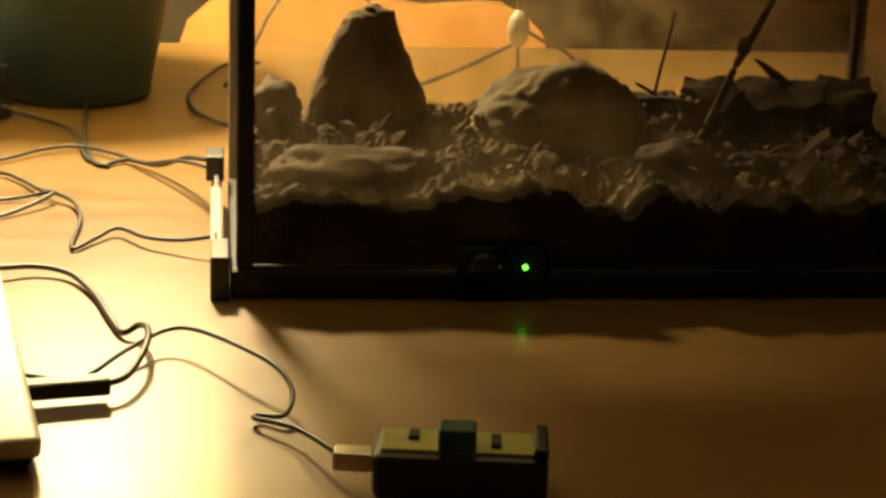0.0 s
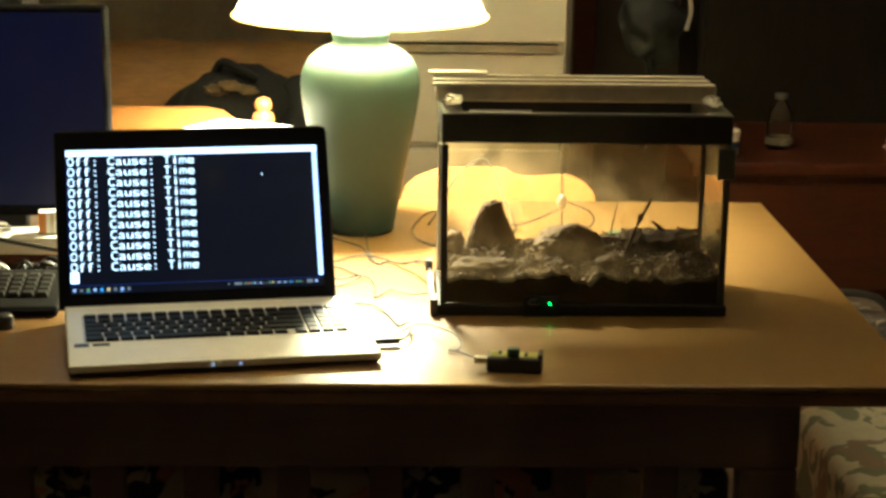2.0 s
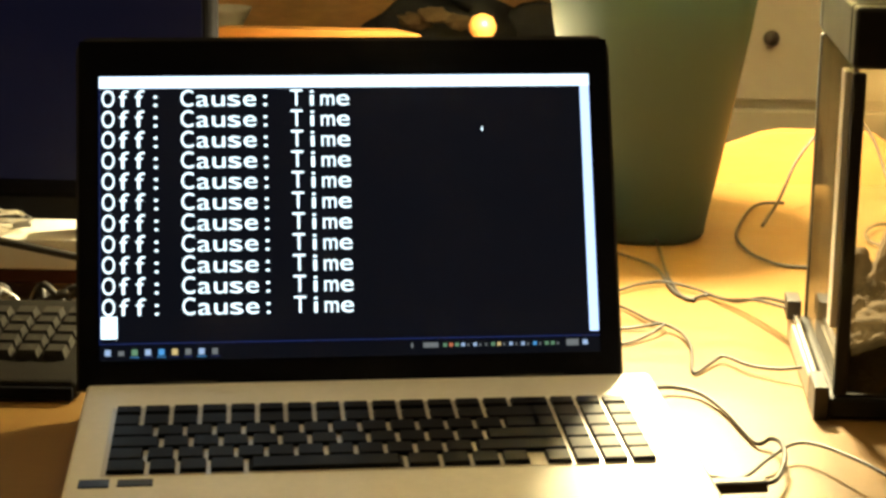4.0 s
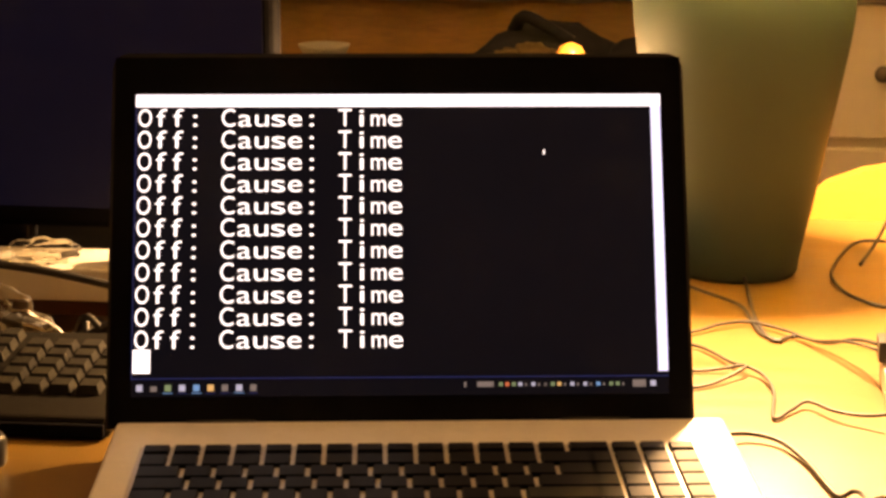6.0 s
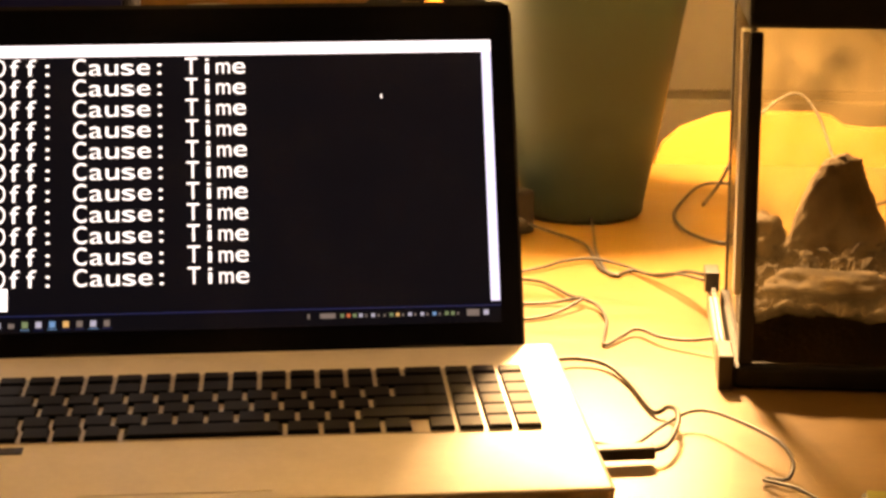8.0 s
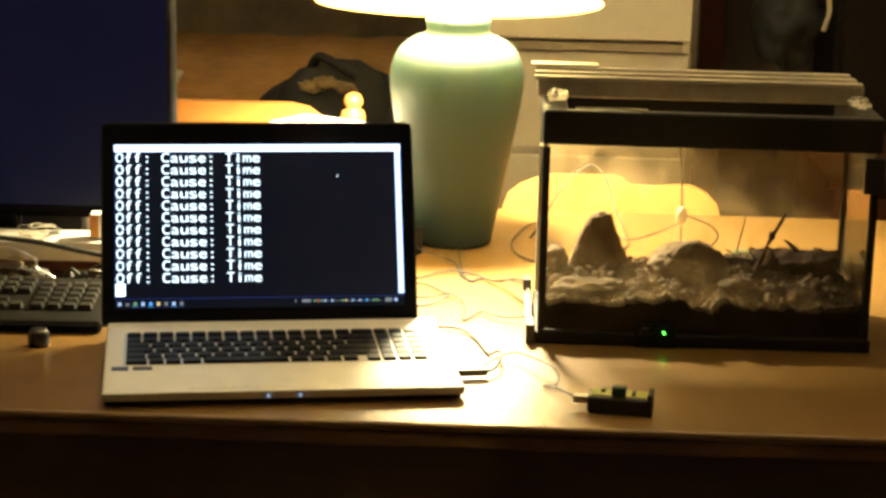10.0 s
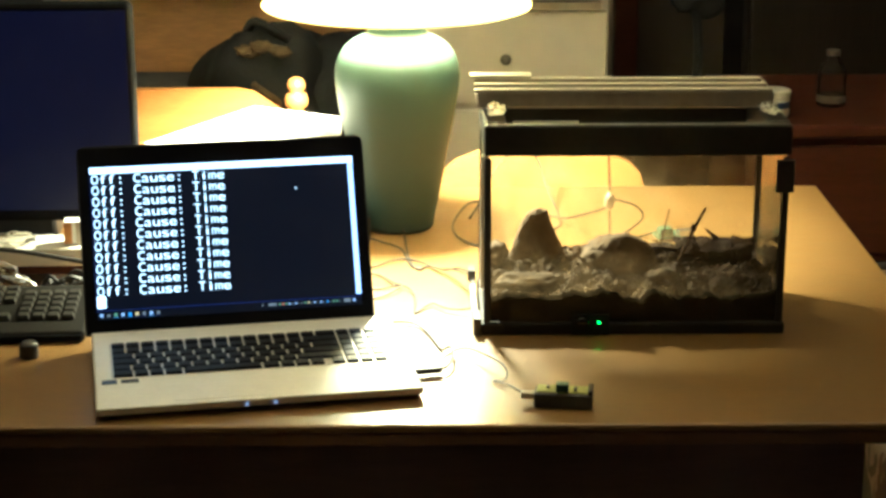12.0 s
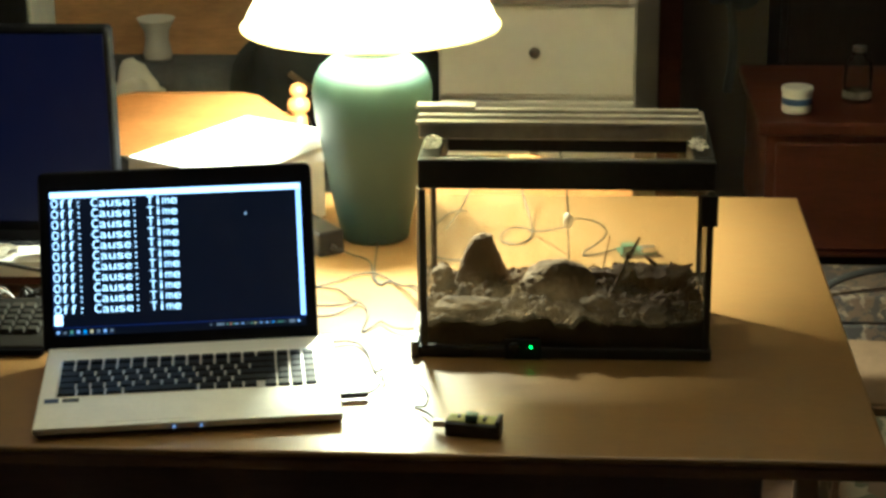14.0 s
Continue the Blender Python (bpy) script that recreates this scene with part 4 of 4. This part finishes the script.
for k, m in enumerate(TASKS):
    x = 0.0035 + k * 0.0091
    h = 0.0032 if k == 1 else 0.0042
    lit("task_icon", x, x + 0.0040, 0.0034, 0.0034 + h, m)
    if k > 1:
        lit("task_underline", x - 0.0012, x + 0.0052, 0.0020, 0.0024, M_ICOB if k in (2, 4, 7) else M_BLUEL)
lit("tray_mark", 0.2135, 0.2150, 0.0050, 0.0082, M_ICOG)
lit("task_clock", 0.222, 0.2325, 0.0050, 0.0084, M_ICOG)
TRAY = (M_ICOGR, M_ICOR, M_ICOGR, M_ICON, M_ICOG, M_ICON, M_ICOG, M_ICOG, M_ICOGR, M_ICOY, M_ICOG, M_ICON, M_ICOG, M_ICON, M_ICOG, M_ICOB, M_ICOG, M_ICOGR, M_ICOGR, M_ICOG)
for k, m in enumerate(TRAY):
    w = 0.0012 if m is M_ICOG else 0.0024
    lit("tray_icon", 0.236 + k * 0.0042, 0.236 + w + k * 0.0042, 0.0054, 0.0066 + w * 0.5, m)
lit("tray_clock", 0.3225, 0.3310, 0.0045, 0.0090, M_ICOG)
lit("tray_note", 0.3340, 0.3375, 0.0050, 0.0085, M_ICON)

# the eleven equal lines of text, one character after another on a fixed pitch
glyphs = {}


def glyph(c):
    if c not in glyphs:
        cu = bpy.data.curves.new("glyph", "FONT")
        cu.body, cu.size, cu.offset = c, 0.0170, -0.0001
        ob = bpy.data.objects.new("glyph", cu)
        scene.collection.objects.link(ob)
        bpy.context.view_layer.update()
        me = bpy.data.meshes.new_from_object(ob.evaluated_get(bpy.context.evaluated_depsgraph_get()))
        glyphs[c] = ([v.co.copy() for v in me.vertices], [tuple(p.vertices) for p in me.polygons])
        bpy.data.objects.remove(ob)
        bpy.data.curves.remove(cu)
    return glyphs[c]


verts, faces = [], []
for i, c in enumerate("Off: Cause: Time"):
    if c == " ":
        continue
    vs, fs = glyph(c)
    lo, hi = min(v.x for v in vs), max(v.x for v in vs)
    want = {"i": 0.0026, ":": 0.0026, "f": 0.0066, "m": 0.0094, "T": 0.0084}.get(c, 0.0086)
    k = want / (hi - lo)
    x = 0.0012 + i * 0.01092 + 0.0050 - want / 2
    n = len(verts)
    verts += [((v.x - lo) * k + x, 0, v.y) for v in vs]
    faces += [tuple(n + j for j in f) for f in fs]
line = bpy.data.meshes.new("text_line")
line.from_pydata(verts, [], faces)
line.materials.append(M_TEXT)
for r in range(11):
    ob = shared("text_line", line, lid, Matrix.Translation((-SW / 2, YF - 0.0002, SV + 0.1893 - 0.0132 - r * 0.01455)))

# plug in the laptop's side
plug = thing("usb_cable", "black data cable plugged into the laptop's side", "cable", pose(0, 0, TOP))
part("plug", box(-0.012, 0.026, -0.0055, 0.0055, 0.004, 0.012, 0.0015), M_BLACK, plug, "black plug", at=pose(-0.0800, -0.1540, 0, 0, 0, 12))


def cable(label, pts, r=0.0016):
    c = thing("cable", label, "cable", pose(0, 0, TOP), "cables on the table")
    part("cord", tube([(x, y, z) for x, y, z in pts], r * 0.85, 8, 8), M_WIRE, c, smooth=True)
    return c


part("cord", tube([(-0.056, -0.149, 0.008), (-0.047, -0.140, 0.009), (-0.040, -0.110, 0.012), (-0.040, -0.080, 0.011), (-0.045, -0.063, 0.007), (-0.053, -0.062, 0.003), (-0.061, -0.035, 0.003),
                   (-0.070, 0.000, 0.003), (-0.085, 0.034, 0.004), (-0.104, 0.044, 0.005), (-0.125, 0.038, 0.006), (-0.16, 0.05, 0.004)], 0.0017, 8), M_WIRE, plug, smooth=True)
cable("thin dark cable running from laptop to board box", [(-0.100, -0.134, 0.008), (-0.070, -0.130, 0.004), (-0.050, -0.104, 0.008), (-0.032, -0.080, 0.010), (-0.017, -0.088, 0.013), (0.004, -0.122, 0.016),
                                           (0.020, -0.148, 0.015), (0.026, -0.166, 0.010), (0.022, -0.181, 0.005), (0.011, -0.176, 0.003), (0.010, -0.183, 0.004), (0.026, -0.202, 0.007), (0.042, -0.240, 0.011)], 0.0015)
cable("dark lamp cord curving over the table", [(-0.158, 0.495, 0.003), (-0.138, 0.525, 0.003), (-0.122, 0.530, 0.005), (-0.106, 0.482, 0.006), (-0.098, 0.360, 0.003), (-0.085, 0.290, 0.002), (-0.067, 0.300, 0.003),
                                        (-0.045, 0.272, 0.006), (-0.026, 0.235, 0.020), (-0.012, 0.188, 0.030)], 0.0018)
cable("dark cable looping to the tank side", [(-0.22, 0.24, 0.002), (-0.148, 0.299, 0.003), (-0.126, 0.322, 0.004), (-0.102, 0.334, 0.004), (-0.075, 0.313, 0.004), (-0.054, 0.278, 0.006), (-0.032, 0.235, 0.018), (-0.012, 0.182, 0.027)], 0.0015)
cable("dark kinked cable on the table", [(-0.19, 0.275, 0.002), (-0.147, 0.262, 0.003), (-0.131, 0.244, 0.003), (-0.116, 0.214, 0.004), (-0.104, 0.200, 0.005), (-0.093, 0.183, 0.004), (-0.087, 0.149, 0.003), (-0.088, 0.090, 0.002),
                                 (-0.076, 0.107, 0.003), (-0.064, 0.122, 0.005), (-0.047, 0.099, 0.006), (-0.027, 0.086, 0.008), (-0.006, 0.078, 0.013)], 0.0016)
cable("dark cable lying beside the others", [(-0.20, 0.190, 0.002), (-0.145, 0.195, 0.002), (-0.126, 0.199, 0.003), (-0.106, 0.197, 0.007), (-0.124, 0.170, 0.003), (-0.144, 0.153, 0.002), (-0.19, 0.145, 0.002)], 0.0015)
cable("dark cable looping out beside the tank", [(0.050, 0.405, 0.002), (0.012, 0.408, 0.002), (-0.006, 0.420, 0.003), (-0.022, 0.452, 0.004), (-0.028, 0.516, 0.004), (-0.012, 0.606, 0.003), (0.005, 0.652, 0.003), (0.030, 0.664, 0.002)], 0.0019)
cable("grey cable arching up behind the tank", [(0.000, 0.560, 0.002), (0.020, 0.610, 0.018), (0.040, 0.650, 0.050), (0.066, 0.670, 0.078), (0.095, 0.675, 0.092), (0.115, 0.660, 0.072), (0.128, 0.630, 0.036), (0.142, 0.575, 0.008),
                                      (0.142, 0.520, 0.003), (0.121, 0.486, 0.003), (0.098, 0.493, 0.004), (0.094, 0.524, 0.006), (0.110, 0.562, 0.006), (0.131, 0.563, 0.005), (0.149, 0.530, 0.010), (0.178, 0.450, 0.040), (0.203, 0.362, 0.075)], 0.0020)
cable("grey cable looping from the sensor to a board", [(0.204, 0.358, 0.078), (0.214, 0.390, 0.078), (0.232, 0.425, 0.066), (0.254, 0.440, 0.054), (0.264, 0.440, 0.038), (0.250, 0.450, 0.018), (0.232, 0.455, 0.004),
                                              (0.228, 0.437, 0.002), (0.250, 0.441, 0.003), (0.285, 0.462, 0.006), (0.300, 0.466, 0.010)], 0.0018)
probe = thing("probe", "small pale round sensor hanging on a cord behind the tank", "sensor", pose(0, 0, TOP))
part("head", lathe([(0.003, -0.013), (0.0065, -0.009), (0.008, 0.0), (0.007, 0.007), (0.003, 0.013)], 20), M_HOOD, probe, "pale round head", smooth=True, at=pose(0.203, 0.356, 0.086, 10, 0, 0))
part("cord", tube([(0.203, 0.357, 0.099), (0.200, 0.348, 0.14), (0.192, 0.312, 0.20), (0.183, 0.250, 0.27), (0.18, 0.207, 0.286)], 0.0016, 8), M_WIRE, probe, smooth=True)
part("tail", tube([(0.203, 0.355, 0.073), (0.205, 0.357, 0.03), (0.207, 0.360, 0.002)], 0.0013, 8), M_WIRE, probe, smooth=True)

brick = thing("power_adapter", "black power adapter brick lying on the table", "power adapter", pose(-0.206, 0.472, TOP, 0, 0, -54))
part("case", box(-0.057, 0.057, -0.023, 0.023, 0.0, 0.040, 0.004), M_BLACK, brick)
part("sleeve", lathe([(0.005, 0), (0.003, 0.02)], 14), M_WIRE, brick, smooth=True, at=pose(0.055, 0, 0.015, 0, 90, 0))
cable("adapter lead bending across the table", [(-0.169, 0.420, 0.016), (-0.138, 0.402, 0.010), (-0.120, 0.404, 0.004), (-0.106, 0.380, 0.003), (-0.094, 0.310, 0.002), (-0.078, 0.285, 0.002)], 0.0018)

# ---- box behind the laptop ----
wb = thing("white_box", "white cardboard box brightly lit under the lamp", "box", pose(-0.354, 0.548, TOP, 0, 0, 60))
part("body", box(-0.147, 0.147, -0.083, 0.083, 0.0, 0.148, 0.002), M_PAPER, wb)
part("lid", box(-0.150, 0.150, -0.086, 0.086, 0.122, 0.152, 0.003), M_PAPER, wb, "white overhanging lid")

# ---- monitor, keyboard and clutter ----
mon = thing("monitor", "large black monitor, switched off, beside the lamp", "monitor", pose(-0.756, 0.360, TOP, 0, 0, 1))
bm = box(-0.258, 0.258, 0.0, 0.045, 0.055, 0.381, 0.0)
bmesh.ops.bevel(bm, geom=bm.edges[:], offset=0.010, segments=4, affect="EDGES", profile=0.5)
part("housing", bm, M_BEZEL, mon, "black housing")
part("panel", box(-0.250, 0.250, -0.0015, 0.002, 0.074, 0.372), M_MONITORGLOW, mon, "blue-black screen with a faint added glow")
part("neck", box(-0.035, 0.035, 0.02, 0.05, 0.010, 0.10, 0.004), M_BLACKG, mon, "glossy neck")
part("foot", box(-0.12, 0.12, -0.05, 0.10, 0.0, 0.012, 0.004), M_BLACKG, mon, "glossy foot")
prn = thing("black_case", "black boxed device with a pale strip on top", "device", pose(-0.90, 0.55, TOP, 0, 0, 0))
part("body", box(-0.2, 0.26, -0.10, 0.05, 0.0, 0.43, 0.006), M_BLACK, prn)
part("strip", box(0.0, 0.20, -0.09, -0.05, 0.43, 0.438, 0.002), M_HOODL, prn, "pale strip")

kb = thing("keyboard", "black desktop keyboard lying before the monitor", "keyboard", pose(-0.750, 0.055, TOP, 0, 0, 3))
bm = box(-0.225, 0.225, -0.085, 0.085, 0.0, 0.016, 0.0)
for v in bm.verts:
    if v.co.z > 0.01:
        v.co.z = 0.026 if v.co.y > 0 else 0.014
bmesh.ops.bevel(bm, geom=bm.edges[:], offset=0.005, segments=3, affect="EDGES", profile=0.5)
part("base", bm, mat("keyboard_case", (0.011, 0.0095, 0.008), 0.75, spec=0.06, vary=0.2, scale=120, bump=0.1), kb, "dark grey case")
part("front_lip", box(-0.222, 0.222, -0.0895, -0.0855, 0.002, 0.011, 0.001), M_BEZEL, kb, "black front lip")
bm = box(-0.0085, 0.0085, -0.0085, 0.0085, 0, 0.0024)
for v in bm.verts:
    if v.co.z > 0.001:
        v.co.x *= 0.72
        v.co.y = v.co.y * 0.76 + 0.0006
kbig = finish("key", bm, mat("key_cap", (0.020, 0.018, 0.015), 0.55, spec=0.15, vary=0.2, scale=150, per_object=0.25))
ks = math.degrees(math.atan2(0.012, 0.17))
for r in range(6):
    y = 0.062 - r * 0.0195
    for c in range(21):
        if (c > 16 and r == 0) or (13 < c < 17 and r == 3) or (c in (14, 16) and r == 4):
            continue
        x = -0.209 + c * 0.0198 + (0.006 if c > 13 else 0) + (0.006 if c > 16 else 0)
        shared("key", kbig, kb, Matrix.Translation((x, y, 0.0195 + (y) * 0.0706 + 0.0008)) @ pose(0, 0, 0, ks, 0, 0) @ Matrix.Diagonal((1, 1, 2.6, 1)))
shelf = thing("low_shelf", "low white shelf board over dark strips behind the keyboard", "shelf", pose(-0.71, 0.262, TOP, 0, 0, 2))
part("board", box(-0.25, 0.175, -0.034, 0.040, 0.026, 0.052, 0.002), M_WHITEP, shelf, "white painted board")
# Dark red strips fill the dark gap under the board.
for y in (-0.026, 0.020):
    part("gap_strip", box(-0.24, 0.165, y - 0.006, y + 0.006, 0.014, 0.0255, 0.001), M_RED, shelf, "dark red strip in the gap under the board")
for x in (-0.23, 0.155):
    for y in (-0.026, 0.020):
        part("foot", box(x - 0.010, x + 0.010, y - 0.008, y + 0.008, 0.0, 0.0138, 0.001), M_BLACK, shelf)
carton = thing("small_carton", "small orange and white carton on the shelf", "carton", pose(-0.575, 0.264, TOP + 0.0525, 0, 0, 6))
part("body", box(-0.017, 0.017, -0.012, 0.012, 0.0, 0.034, 0.0008), M_PAPER, carton)
part("label", box(-0.0172, -0.006, -0.0126, 0.0122, 0.0015, 0.0325), M_PINE, carton, "orange printed side")
part("label", box(0.000, 0.006, -0.0125, -0.0118, 0.0015, 0.0325), M_HOODL, carton, "pale grey stripe")
wrap = thing("plastic_wrap", "crumpled clear plastic wrap on the shelf", "plastic wrap", pose(-0.662, 0.258, TOP + 0.060))
part("film", lump((0.026, 0.015, 0.010), 104, 0.5, 3, 4, 0.12), M_FILM, wrap, smooth=True)
lead = thing("black_lead", "thick black lead hanging across the white shelf", "cable", pose(0, 0, TOP))
part("cord", tube([(-0.86, 0.215, 0.066), (-0.74, 0.214, 0.062), (-0.66, 0.214, 0.056), (-0.60, 0.214, 0.046), (-0.54, 0.215, 0.034), (-0.48, 0.218, 0.018), (-0.44, 0.22, 0.006)], 0.0036, 8), M_WIRE, lead, smooth=True)
pb = thing("plastic_bag", "crumpled clear plastic bag behind the keyboard", "plastic bag", pose(-0.690, 0.178, TOP + 0.024))
part("film", lump((0.052, 0.024, 0.022), 101, 0.55, 3, 4, 0.14), M_FILM, pb, smooth=True)
part("neck", tube([(0.040, 0.0, 0.002), (0.058, 0.002, -0.006), (0.072, -0.002, -0.014)], 0.006, 8, taper=0.5, wobble=0.5), M_FILM, pb, "twisted open end", smooth=True)
coil = thing("cable_bundle", "tangled black cable bundle behind the keyboard", "cable", pose(-0.578, 0.182, TOP + 0.016))
rg = random.Random(9)
part("loop", tube([(0.03 * math.cos(a) + rg.uniform(-0.01, 0.01), 0.016 * math.sin(a) + rg.uniform(-0.004, 0.004), rg.uniform(-0.012, 0.018)) for a in [k * 0.9 for k in range(34)]], 0.0028, 6, 5), M_WIRE, coil, smooth=True)
nub = thing("rubber_knob", "small black rubber knob standing on the table", "knob", pose(-0.582, -0.076, TOP))
part("body", lathe([(0.011, 0), (0.0125, 0.002), (0.0125, 0.016), (0.010, 0.020), (0.004, 0.021)], 20), M_BLACK, nub, smooth=True)
head = thing("headphones", "black headphones with a pale band lying on the table", "headphones", pose(-0.69, -0.075, TOP))
part("cup", lathe([(0.030, 0), (0.034, 0.006), (0.030, 0.016), (0.012, 0.018)], 28), M_BLACK, head, smooth=True, at=pose(0.0, -0.01, 0.0))
part("cup", lathe([(0.030, 0), (0.034, 0.006), (0.030, 0.016), (0.012, 0.018)], 28), M_BLACK, head, smooth=True, at=pose(-0.13, 0.0, 0.0))
part("band", tube([(0.01, 0.0, 0.012), (0.02, 0.05, 0.016), (-0.02, 0.085, 0.018), (-0.075, 0.09, 0.018), (-0.14, 0.06, 0.016), (-0.15, 0.01, 0.012)], 0.006, 8), M_WHITEP, head, "pale plastic band", smooth=True)
